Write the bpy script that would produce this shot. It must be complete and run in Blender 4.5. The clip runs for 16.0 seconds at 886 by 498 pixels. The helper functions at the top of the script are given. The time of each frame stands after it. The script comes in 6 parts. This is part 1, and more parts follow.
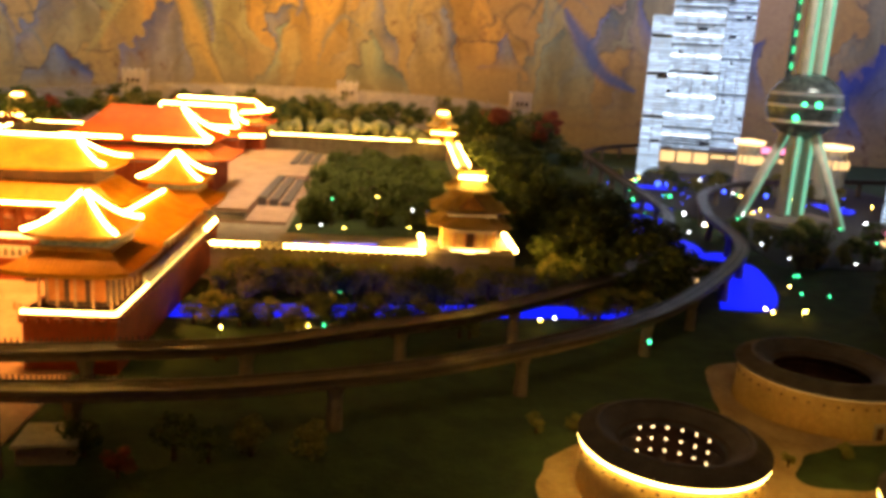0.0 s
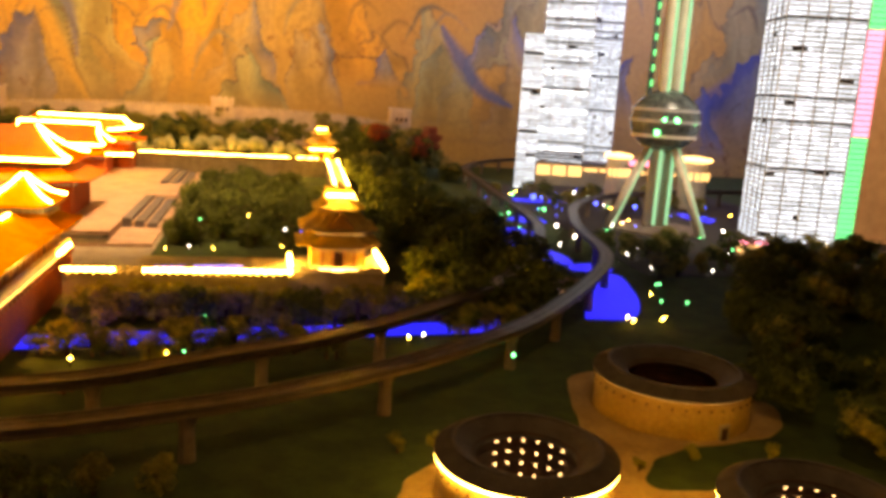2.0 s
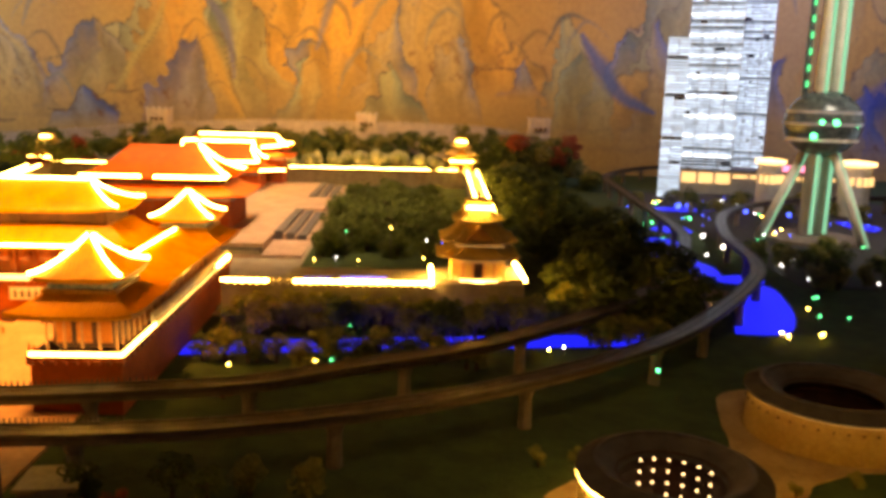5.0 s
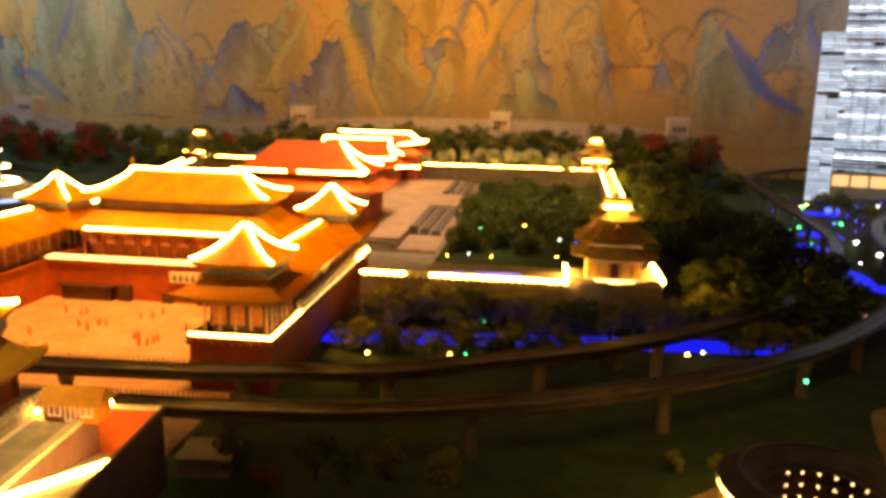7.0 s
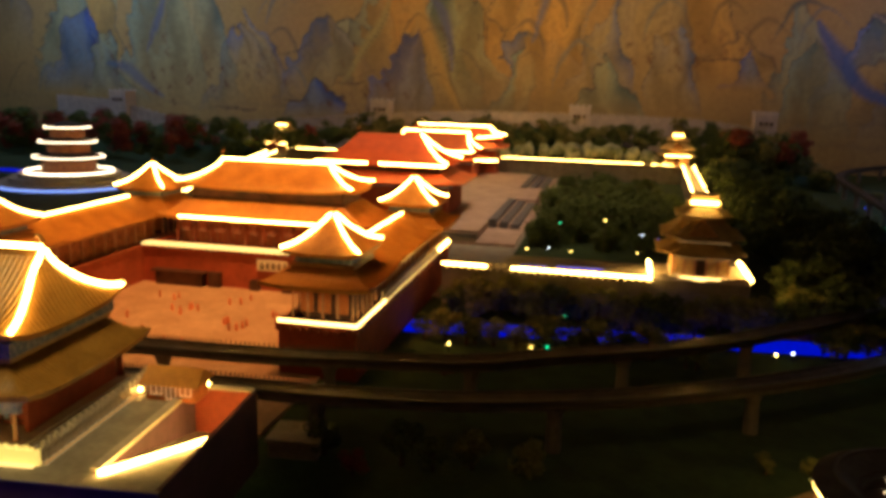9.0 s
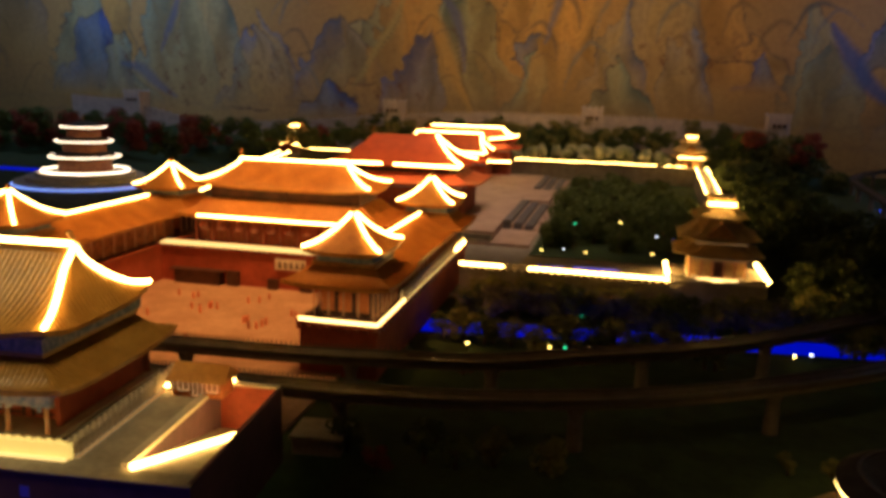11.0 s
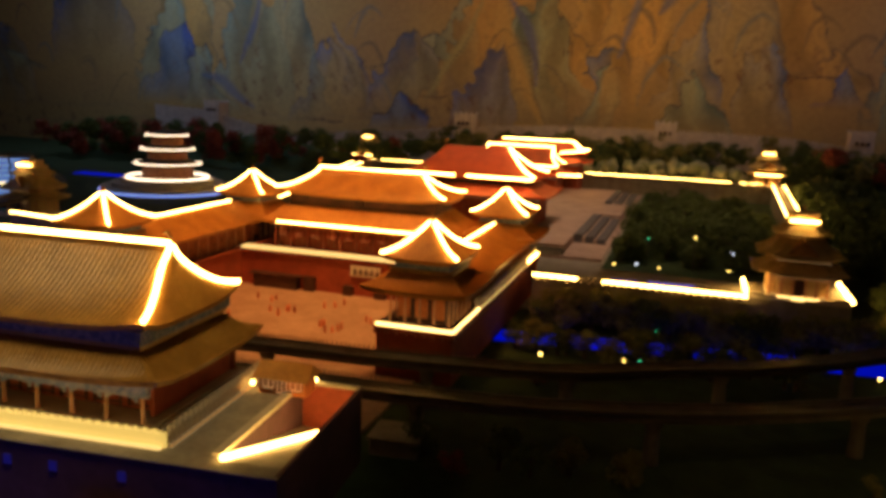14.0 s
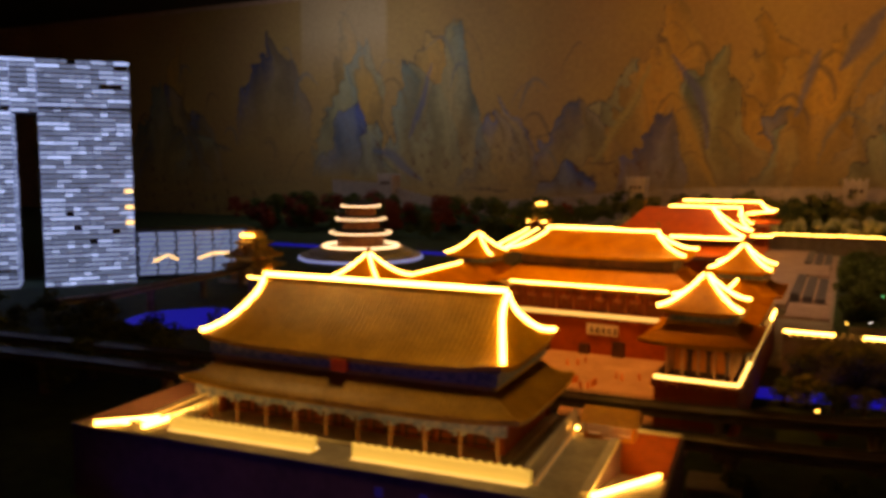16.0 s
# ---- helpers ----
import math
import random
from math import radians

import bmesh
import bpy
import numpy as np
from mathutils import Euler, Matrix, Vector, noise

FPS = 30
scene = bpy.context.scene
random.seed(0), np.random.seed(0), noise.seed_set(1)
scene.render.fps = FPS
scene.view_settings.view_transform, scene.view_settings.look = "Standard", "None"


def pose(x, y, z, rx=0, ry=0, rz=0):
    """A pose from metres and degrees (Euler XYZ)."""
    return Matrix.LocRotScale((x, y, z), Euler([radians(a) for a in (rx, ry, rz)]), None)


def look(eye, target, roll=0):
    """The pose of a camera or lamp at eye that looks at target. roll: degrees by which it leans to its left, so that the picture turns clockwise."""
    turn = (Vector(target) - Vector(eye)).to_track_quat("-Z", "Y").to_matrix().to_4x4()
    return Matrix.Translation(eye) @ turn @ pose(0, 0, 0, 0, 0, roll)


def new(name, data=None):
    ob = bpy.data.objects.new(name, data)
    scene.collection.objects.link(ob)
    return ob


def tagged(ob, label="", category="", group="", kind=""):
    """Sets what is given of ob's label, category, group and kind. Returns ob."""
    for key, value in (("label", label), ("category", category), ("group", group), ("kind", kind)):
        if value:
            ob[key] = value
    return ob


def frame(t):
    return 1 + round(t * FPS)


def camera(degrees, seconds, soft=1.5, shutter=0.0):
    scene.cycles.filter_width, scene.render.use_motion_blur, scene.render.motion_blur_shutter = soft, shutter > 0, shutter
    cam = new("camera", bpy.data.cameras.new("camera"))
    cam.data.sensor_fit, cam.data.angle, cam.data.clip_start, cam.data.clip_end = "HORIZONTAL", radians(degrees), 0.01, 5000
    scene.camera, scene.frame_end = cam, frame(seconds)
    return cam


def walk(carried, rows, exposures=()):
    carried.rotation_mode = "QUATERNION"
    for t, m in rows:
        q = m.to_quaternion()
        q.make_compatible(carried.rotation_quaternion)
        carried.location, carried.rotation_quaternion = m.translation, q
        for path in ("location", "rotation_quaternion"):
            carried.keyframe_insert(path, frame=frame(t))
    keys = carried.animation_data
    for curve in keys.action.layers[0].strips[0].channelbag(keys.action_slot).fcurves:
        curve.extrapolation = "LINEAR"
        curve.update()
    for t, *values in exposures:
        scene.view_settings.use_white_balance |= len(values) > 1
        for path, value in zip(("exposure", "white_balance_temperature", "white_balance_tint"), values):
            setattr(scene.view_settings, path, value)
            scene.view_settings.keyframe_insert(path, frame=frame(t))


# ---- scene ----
# A miniature exhibition at about 1:87. Lengths below are in decimetres (U metres); the model ground lies at z = 11.
U = 0.1
cam = camera(57.51, 16.0, soft=3.9, shutter=0.4)
PATH = [
    (0.0, 0.0131, 0.0049, 1.6163, -4.89, -12.67, 3.59),
    (0.5, 0.0388, 0.0143, 1.6144, -3.01, -13.25, 4.55),
    (1.0, 0.0559, -0.0010, 1.6303, -6.36, -12.69, 3.73),
    (1.5, 0.0612, -0.0044, 1.6333, -12.96, -10.35, 3.64),
    (2.0, 0.0649, 0.0037, 1.6261, -12.66, -11.18, 3.67),
    (2.5, 0.0738, 0.0195, 1.6276, -11.54, -13.57, 3.78),
    (3.0, 0.0607, 0.0156, 1.6348, -8.11, -11.94, 2.39),
    (3.5, 0.0625, 0.0177, 1.6288, -5.31, -11.68, 2.18),
    (6.0, 0.0627, -0.0057, 1.6322, 0.74, -10.60, 1.33),
    (6.5, 0.0520, -0.0044, 1.6284, 4.19, -11.30, 1.50),
    (7.0, 0.0439, -0.0079, 1.6270, 6.54, -11.25, 1.56),
    (7.5, 0.0340, -0.0144, 1.6266, 8.86, -11.44, 1.80),
    (8.0, 0.0307, -0.0130, 1.6249, 10.27, -11.77, 1.72),
    (10.5, 0.0112, -0.0284, 1.6248, 12.40, -11.79, 1.63),
    (11.0, 0.0056, -0.0315, 1.6233, 12.38, -11.75, 1.75),
    (11.5, -0.0104, -0.0458, 1.6248, 14.82, -11.44, 1.91),
    (12.0, -0.0170, -0.0584, 1.6250, 19.39, -11.58, 1.86),
    (12.5, -0.0169, -0.0598, 1.6217, 20.68, -12.56, 1.85),
    (13.0, -0.0147, -0.0620, 1.6213, 20.23, -12.78, 2.22),
    (13.5, -0.0113, -0.0578, 1.6198, 18.92, -12.07, 1.97),
    (14.0, -0.0124, -0.0529, 1.6173, 17.04, -10.95, 2.27),
    (14.5, -0.0060, -0.0486, 1.6122, 15.39, -9.68, 2.31),
    (15.0, -0.0165, -0.0716, 1.5876, 17.92, -8.00, 2.78),
    (15.5, -0.1236, -0.1373, 1.5774, 24.68, -5.79, 2.72),
    (16.0, -0.2383, -0.1894, 1.5869, 26.60, -6.12, 0.15),
]
walk(cam, [(t, pose(x, y, z, 90 + pitch, 0, yaw) @ pose(0, 0, 0, 0, 0, roll)) for t, x, y, z, yaw, pitch, roll in PATH],
     exposures=[(0.0, 0.6, 7200, 10), (1.0, 0.75, 7700, 12), (1.5, 0.85, 9200, 16), (2.5, 1.0, 11500, 20), (3.5, 0.75, 9600, 18), (6.0, 0.6, 8500, 14), (7.0, 0.25, 8200, 16),
                (8.0, -0.45, 6500, 11), (10.5, -1.1, 6000, 16), (12.5, -1.35, 5900, 20), (14.5, -1.4, 6300, 20), (15.5, -1.5, 7000, 24), (16.0, -1.6, 9400, 32)])

# ---- light ----
world = bpy.data.worlds.new("world")
world.use_nodes = True
scene.world = world
world.node_tree.nodes["Background"].inputs[0].default_value = (0.5, 0.42, 0.4, 1)
world.node_tree.nodes["Background"].inputs[1].default_value = 0.02


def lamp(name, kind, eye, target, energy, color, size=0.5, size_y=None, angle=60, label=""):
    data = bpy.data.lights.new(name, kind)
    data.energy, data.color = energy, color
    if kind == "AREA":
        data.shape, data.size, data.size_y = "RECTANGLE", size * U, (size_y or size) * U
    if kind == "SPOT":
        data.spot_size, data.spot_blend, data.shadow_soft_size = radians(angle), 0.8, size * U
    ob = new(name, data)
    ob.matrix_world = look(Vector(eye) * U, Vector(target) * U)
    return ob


# unseen lamps added over the mural, warm in the middle, blue at the sides
lamp("mural_fill", "AREA", (-5, 43, 29), (-4, 56, 15), 21, (1.0, 0.58, 0.2), 16, 1.5)
lamp("mural_fill", "AREA", (-36, 45, 29), (-34, 56, 16), 20, (0.6, 0.75, 1.0), 16, 1.5)
lamp("mural_fill", "AREA", (26, 43, 29), (28, 56, 16), 17, (0.42, 0.45, 1.0), 14, 1.5)
# unseen ceiling lamps added to brighten the model
lamp("ceiling_fill", "SPOT", (-7.5, 13, 29), (-8.0, 16.5, 11), 330, (1.0, 0.4, 0.09), 1.5, angle=38)
lamp("ceiling_fill", "SPOT", (-3.5, 4.0, 29), (-8.0, 7.6, 12), 108, (1.0, 0.72, 0.28), 1.5, angle=26)
lamp("ceiling_fill", "SPOT", (5, 5, 29), (5.5, 11.0, 11), 8.5, (1.0, 0.68, 0.3), 2, angle=55)
lamp("ceiling_fill", "SPOT", (-4, 26, 29), (-4.5, 32, 11), 150, (1.0, 0.66, 0.36), 2, angle=62)
lamp("ceiling_fill", "SPOT", (16, 20, 29), (16, 31, 14), 60, (0.95, 0.9, 0.85), 2, angle=50)
lamp("ceiling_fill", "SPOT", (-3, 40, 29), (-4, 50.5, 13), 22, (1.0, 0.75, 0.55), 2, angle=75)

# another unseen lamp, added for the plain east wall
lamp("ceiling_fill", "SPOT", (30, 16, 29), (27, 29, 17), 70, (1.0, 0.7, 0.45), 2, angle=60)

# ---- materials ----


def material(name, base, dark=None, scale=40.0, rough=0.7, metal=0.0, bump=0.2, detail=6.0, spread=(0.35, 0.65), island=0.0, emit=None, strength=0.0, fine=0.0):
    """A surface with two scales of variation and a fine relief; scale in noise cells per metre."""
    m = bpy.data.materials.new(name)
    m.use_nodes = True
    nt, bsdf = m.node_tree, m.node_tree.nodes["Principled BSDF"]
    put = nt.links.new
    tc = nt.nodes.new("ShaderNodeTexCoord")
    n1 = nt.nodes.new("ShaderNodeTexNoise")
    n1.inputs["Scale"].default_value, n1.inputs["Detail"].default_value = scale, detail
    put(tc.outputs["Object"], n1.inputs["Vector"])
    ramp = nt.nodes.new("ShaderNodeValToRGB")
    dark = dark or tuple(c * 0.6 for c in base)
    ramp.color_ramp.elements[0].position, ramp.color_ramp.elements[1].position = spread
    ramp.color_ramp.elements[0].color, ramp.color_ramp.elements[1].color = (*dark, 1), (*base, 1)
    put(n1.outputs["Fac"], ramp.inputs["Fac"])
    colour = ramp.outputs["Color"]
    n2 = nt.nodes.new("ShaderNodeTexNoise")
    n2.inputs["Scale"].default_value, n2.inputs["Detail"].default_value = scale * 7, 4
    put(tc.outputs["Object"], n2.inputs["Vector"])
    mix = nt.nodes.new("ShaderNodeMix")
    mix.data_type, mix.blend_type = "RGBA", "OVERLAY"
    mix.inputs[0].default_value = 0.35
    put(colour, mix.inputs[6])
    put(n2.outputs["Fac"], mix.inputs[7])
    colour = mix.outputs[2]
    if island:
        geo = nt.nodes.new("ShaderNodeNewGeometry")
        info = nt.nodes.new("ShaderNodeObjectInfo")
        add = nt.nodes.new("ShaderNodeMath")
        add.operation = "ADD"
        put(geo.outputs["Random Per Island"], add.inputs[0])
        put(info.outputs["Random"], add.inputs[1])
        rng = nt.nodes.new("ShaderNodeMapRange")
        rng.inputs["From Max"].default_value = 2.0
        rng.inputs["To Min"].default_value, rng.inputs["To Max"].default_value = 1 - island, 1 + island
        put(add.outputs[0], rng.inputs["Value"])
        hsv = nt.nodes.new("ShaderNodeHueSaturation")
        put(rng.outputs["Result"], hsv.inputs["Value"])
        put(colour, hsv.inputs["Color"])
        colour = hsv.outputs["Color"]
    put(colour, bsdf.inputs["Base Color"])
    bsdf.inputs["Roughness"].default_value, bsdf.inputs["Metallic"].default_value = rough, metal
    if bump:
        bp = nt.nodes.new("ShaderNodeBump")
        bp.inputs["Strength"].default_value, bp.inputs["Distance"].default_value = bump, 0.002
        put(n2.outputs["Fac"], bp.inputs["Height"])
        put(bp.outputs["Normal"], bsdf.inputs["Normal"])
    if emit:
        bsdf.inputs["Emission Color"].default_value = (*emit, 1)
        bsdf.inputs["Emission Strength"].default_value = strength
    return m


def glow(name, color, strength, vary=0.0, low=0.1):
    """A lit lamp or window; vary: how much its pieces differ in brightness."""
    m = bpy.data.materials.new(name)
    m.use_nodes = True
    nt, bsdf = m.node_tree, m.node_tree.nodes["Principled BSDF"]
    bsdf.inputs["Base Color"].default_value = (*[0.3 * c for c in color], 1)
    bsdf.inputs["Emission Color"].default_value = (*color, 1)
    bsdf.inputs["Emission Strength"].default_value = strength
    bsdf.inputs["Roughness"].default_value = 0.3
    if vary:
        geo = nt.nodes.new("ShaderNodeNewGeometry")
        power = nt.nodes.new("ShaderNodeMath")
        power.operation = "POWER"
        power.inputs[1].default_value = vary
        nt.links.new(geo.outputs["Random Per Island"], power.inputs[0])
        rng = nt.nodes.new("ShaderNodeMapRange")
        rng.inputs["To Min"].default_value, rng.inputs["To Max"].default_value = low * strength, strength
        nt.links.new(power.outputs[0], rng.inputs["Value"])
        nt.links.new(rng.outputs["Result"], bsdf.inputs["Emission Strength"])
    return m


def dull(m, level=0.08, rough=0.5):
    """Less mirror gloss on a surface."""
    b = m.node_tree.nodes["Principled BSDF"]
    b.inputs["Specular IOR Level"].default_value, b.inputs["Roughness"].default_value = level, rough
    return m


LAWN = material("lawn", (0.036, 0.074, 0.02), (0.018, 0.04, 0.012), 25, 0.95, bump=0.8)
EARTH = material("earth_path", (0.42, 0.3, 0.16), (0.3, 0.2, 0.1), 18, 0.95, bump=0.5)
PAVING = material("courtyard_paving", (0.46, 0.3, 0.2), (0.36, 0.22, 0.14), 14, 0.8, bump=0.2)
GREY_STONE = material("grey_stone", (0.4, 0.36, 0.3), (0.28, 0.25, 0.21), 20, 0.8)
MARBLE = material("white_marble", (0.72, 0.66, 0.56), (0.58, 0.52, 0.43), 25, 0.55)
RED_WALL = material("red_plaster", (0.42, 0.09, 0.035), (0.3, 0.06, 0.025), 12, 0.85)
RED_WOOD = material("red_lacquer", (0.4, 0.1, 0.04), (0.25, 0.05, 0.02), 30, 0.45)
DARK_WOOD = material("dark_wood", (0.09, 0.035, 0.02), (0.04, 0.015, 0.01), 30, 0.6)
TILE = material("yellow_glazed_tile", (0.63, 0.3, 0.05), (0.47, 0.2, 0.03), 22, 0.38, bump=0.35)
TILE_RED = material("orange_glazed_tile", (0.75, 0.13, 0.025), (0.62, 0.1, 0.02), 22, 0.4, bump=0.35)
TILE_EDGE = material("roof_edge_tile", (0.5, 0.26, 0.06), (0.3, 0.14, 0.03), 60, 0.4)
BEAM = material("painted_beam", (0.34, 0.42, 0.58), (0.14, 0.24, 0.42), 160, 0.5, spread=(0.45, 0.55))
LATTICE = material("lattice_panel", (0.45, 0.16, 0.05), (0.2, 0.06, 0.02), 90, 0.6)
BRICK = material("grey_brick", (0.33, 0.29, 0.24), (0.24, 0.21, 0.17), 30, 0.9)
GREATWALL = material("pale_wall_stone", (0.62, 0.53, 0.46), (0.48, 0.41, 0.36), 25, 0.9)
RAMMED = material("rammed_earth_wall", (0.62, 0.44, 0.2), (0.5, 0.34, 0.15), 22, 0.95, bump=0.4)
ROOF_GREY = material("grey_clay_tile", (0.11, 0.095, 0.09), (0.07, 0.06, 0.06), 40, 0.75, bump=0.6)
CONCRETE = material("concrete", (0.24, 0.2, 0.17), (0.16, 0.13, 0.11), 25, 0.85)
TRACK = material("dark_rail", (0.08, 0.065, 0.06), (0.05, 0.042, 0.04), 40, 0.5)
RAIL = material("steel_rail", (0.3, 0.27, 0.25), (0.2, 0.18, 0.17), 40, 0.3, 0.9)
# the blue light on the water is put in as its own glow
WATER = material("blue_glowing_water", (0.0, 0.01, 0.3), (0.0, 0.005, 0.2), 20, 0.08, emit=(0.0, 0.01, 1.0), strength=0.9)
dull(WATER)
BARK = material("bark", (0.12, 0.08, 0.05), (0.06, 0.04, 0.025), 80, 0.95)
LEAF = material("green_foliage", (0.1, 0.14, 0.03), (0.052, 0.08, 0.017), 60, 0.9, island=0.35)
LEAF_OLIVE = material("olive_foliage", (0.3, 0.28, 0.07), (0.17, 0.18, 0.045), 60, 0.8, island=0.5)
LEAF_RED = material("autumn_foliage", (0.3, 0.06, 0.03), (0.16, 0.03, 0.015), 60, 0.8, island=0.5)
ROCK = material("pale_rock", (0.4, 0.39, 0.25), (0.13, 0.17, 0.07), 14, 0.9, bump=0.8)
SLAB = material("tower_slab", (0.5, 0.54, 0.6), (0.34, 0.37, 0.43), 30, 0.4)
GLASS_DARK = material("dark_glazing", (0.05, 0.06, 0.09), (0.03, 0.035, 0.05), 30, 0.12, bump=0.05)
PEARL_SKIN = material("tower_concrete", (0.72, 0.72, 0.64), (0.6, 0.6, 0.54), 30, 0.5)
SPHERE_SKIN = material("sphere_glazing", (0.16, 0.2, 0.2), (0.06, 0.08, 0.09), 50, 0.25, 0.3)
WALL_PAINT = material("wall_paint", (0.62, 0.42, 0.28), (0.55, 0.37, 0.25), 3, 0.9)
CEILING_PAINT = material("ceiling_paint", (0.06, 0.055, 0.05), (0.045, 0.04, 0.04), 3, 0.95)
FIGURE = material("figure_paint", (0.8, 0.3, 0.12), (0.55, 0.16, 0.08), 120, 0.7, island=0.6)
SIGN_PALE = material("sign_board", (0.85, 0.8, 0.72), (0.75, 0.7, 0.6), 30, 0.6)
LED = glow("warm_led_rope", (1.0, 0.56, 0.11), 48)
LED_FAINT = glow("faint_led_strip", (1.0, 0.6, 0.2), 0.5)
LED_RING = glow("house_led_ring", (1.0, 0.62, 0.14), 26)
LED_SOFT = glow("warm_led_strip", (1.0, 0.66, 0.18), 3.0)
LED_PALE = glow("pale_led_strip", (1.0, 0.7, 0.24), 9)
LED_MID = glow("bright_wall_top_strip", (1.0, 0.62, 0.17), 10)
LED_WHITE = glow("white_led_strip", (1.0, 0.78, 0.48), 11)
LANTERN = glow("lantern", (1.0, 0.7, 0.35), 4)
WINDOW_WARM = glow("warm_window", (1.0, 0.62, 0.28), 2.0, 1.0, 0.3)
WINDOW_COLD = glow("cold_window", (0.5, 0.7, 1.0), 1.5, 1.1, 0.45)
WINDOW_BLUE = glow("blue_window", (0.26, 0.48, 1.0), 5.0, 2.8, 0.22)
GREEN = glow("green_lamp", (0.02, 0.9, 0.35), 4)
GREEN_BAND = glow("green_band", (0.02, 0.75, 0.3), 1.2)
PINK_BAND = glow("pink_band", (1.0, 0.25, 0.5), 1.6)
BLUE_LAMP = glow("blue_glow", (0.03, 0.08, 1.0), 4)
WHITE_LAMP = glow("white_lamp", (0.8, 0.9, 1.0), 8)
YELLOW_LAMP = glow("yellow_lamp", (1.0, 0.66, 0.12), 22)
TEAL_GLOW = glow("teal_glow", (0.25, 0.85, 0.6), 0.5)
WINDOW_BRIGHT = glow("bright_window", (0.62, 0.78, 1.0), 3.6, 0.7, 0.4)
BLUE_STRIP = glow("violet_light_line", (0.25, 0.2, 1.0), 1.6)
BLUE_DIM = glow("dim_blue_reflection", (0.1, 0.08, 1.0), 0.1)
HUT_GLOW = glow("hut_window", (1.0, 0.6, 0.2), 0.9)
# for an unseen sheet whose glow turns the terrace front blue
FRONT_GLOW = material("blue_fill_sheet", (0.0, 0.01, 0.3), (0.0, 0.005, 0.2), 20, 0.08, emit=(0.05, 0.03, 1.0), strength=0.9)
# gold tile, its colour lightened for the LED light on the corner towers
TILE_GOLD = material("pale_gold_tile", (0.68, 0.5, 0.2), (0.5, 0.36, 0.14), 26, 0.45, bump=0.35)
PLAQUE_RED = material("plaque_red", (0.8, 0.12, 0.05), (0.6, 0.07, 0.03), 60, 0.4)
BEAM_PALE = material("pale_painted_beam", (0.62, 0.6, 0.66), (0.26, 0.34, 0.56), 130, 0.5, spread=(0.4, 0.6))
# browner copy of the yellow tile; the gate's different lighting is in its colour
TILE_GATE_LIT = material("gate_lit_tile", (0.5, 0.28, 0.055), (0.36, 0.19, 0.035), 22, 0.34, bump=0.35)
PINK_STONE = material("pink_grey_stone", (0.5, 0.36, 0.3), (0.4, 0.28, 0.23), 16, 0.75)
SLATE = material("blue_grey_slate", (0.13, 0.13, 0.16), (0.08, 0.08, 0.1), 30, 0.7)
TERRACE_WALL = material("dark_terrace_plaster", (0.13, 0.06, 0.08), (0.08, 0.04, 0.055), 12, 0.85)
# stone with its own glow, standing in for strip light on the balustrade
GLOWING_STONE = material("glowing_balustrade", (0.7, 0.6, 0.4), (0.6, 0.5, 0.32), 30, 0.6, emit=(1.0, 0.68, 0.13), strength=1.9)
ASPHALT = material("asphalt", (0.03, 0.03, 0.033), (0.018, 0.018, 0.02), 20, 0.85)
# the orange-red light on the columns is put into this lighter colour
COLUMN_PALE = material("lit_tone_column", (0.62, 0.32, 0.17), (0.45, 0.22, 0.11), 40, 0.5)
PANEL_LIT = material("orange_panel", (0.66, 0.22, 0.05), (0.5, 0.15, 0.03), 60, 0.6)


def pigment(name):
    """Mineral paint on plaster: the pigments come from the painted colour layer, with fine grain over them."""
    m = bpy.data.materials.new(name)
    m.use_nodes = True
    nt, bsdf = m.node_tree, m.node_tree.nodes["Principled BSDF"]
    layer = nt.nodes.new("ShaderNodeVertexColor")
    layer.layer_name = "pigment"
    tc = nt.nodes.new("ShaderNodeTexCoord")
    grain = nt.nodes.new("ShaderNodeTexNoise")
    grain.inputs["Scale"].default_value, grain.inputs["Detail"].default_value = 30, 6
    nt.links.new(tc.outputs["Object"], grain.inputs["Vector"])
    mix = nt.nodes.new("ShaderNodeMix")
    mix.data_type, mix.blend_type = "RGBA", "OVERLAY"
    mix.inputs[0].default_value = 0.25
    nt.links.new(layer.outputs["Color"], mix.inputs[6])
    nt.links.new(grain.outputs["Fac"], mix.inputs[7])
    nt.links.new(mix.outputs[2], bsdf.inputs["Base Color"])
    bsdf.inputs["Roughness"].default_value = 0.85
    return m


MURAL = pigment("mural_pigment")

# ---- mesh tools ----


def bx(bm, x0, x1, y0, y1, z0, z1):
    v = [bm.verts.new((x, y, z)) for z in (z0, z1) for y in (y0, y1) for x in (x0, x1)]
    for f in ((0, 2, 3, 1), (4, 5, 7, 6), (0, 1, 5, 4), (2, 6, 7, 3), (0, 4, 6, 2), (1, 3, 7, 5)):
        bm.faces.new([v[i] for i in f])
    return v


def cyl(bm, x, y, z0, z1, r0, r1=None, n=12):
    r1 = r0 if r1 is None else r1
    rings = [[bm.verts.new((x + r * math.cos(2 * math.pi * i / n), y + r * math.sin(2 * math.pi * i / n), z)) for i in range(n)] for z, r in ((z0, r0), (z1, r1))]
    for i in range(n):
        j = (i + 1) % n
        bm.faces.new((rings[0][i], rings[0][j], rings[1][j], rings[1][i]))
    bm.faces.new(rings[0][::-1])
    bm.faces.new(rings[1])


def lathe(bm, profile, n=48, x=0, y=0, closed=False):
    rings = [[bm.verts.new((x + r * math.cos(2 * math.pi * i / n), y + r * math.sin(2 * math.pi * i / n), z)) for i in range(n)] for r, z in profile]
    pairs = list(zip(rings, rings[1:])) + ([(rings[-1], rings[0])] if closed else [])
    for a, b in pairs:
        for i in range(n):
            j = (i + 1) % n
            bm.faces.new((a[i], a[j], b[j], b[i]))


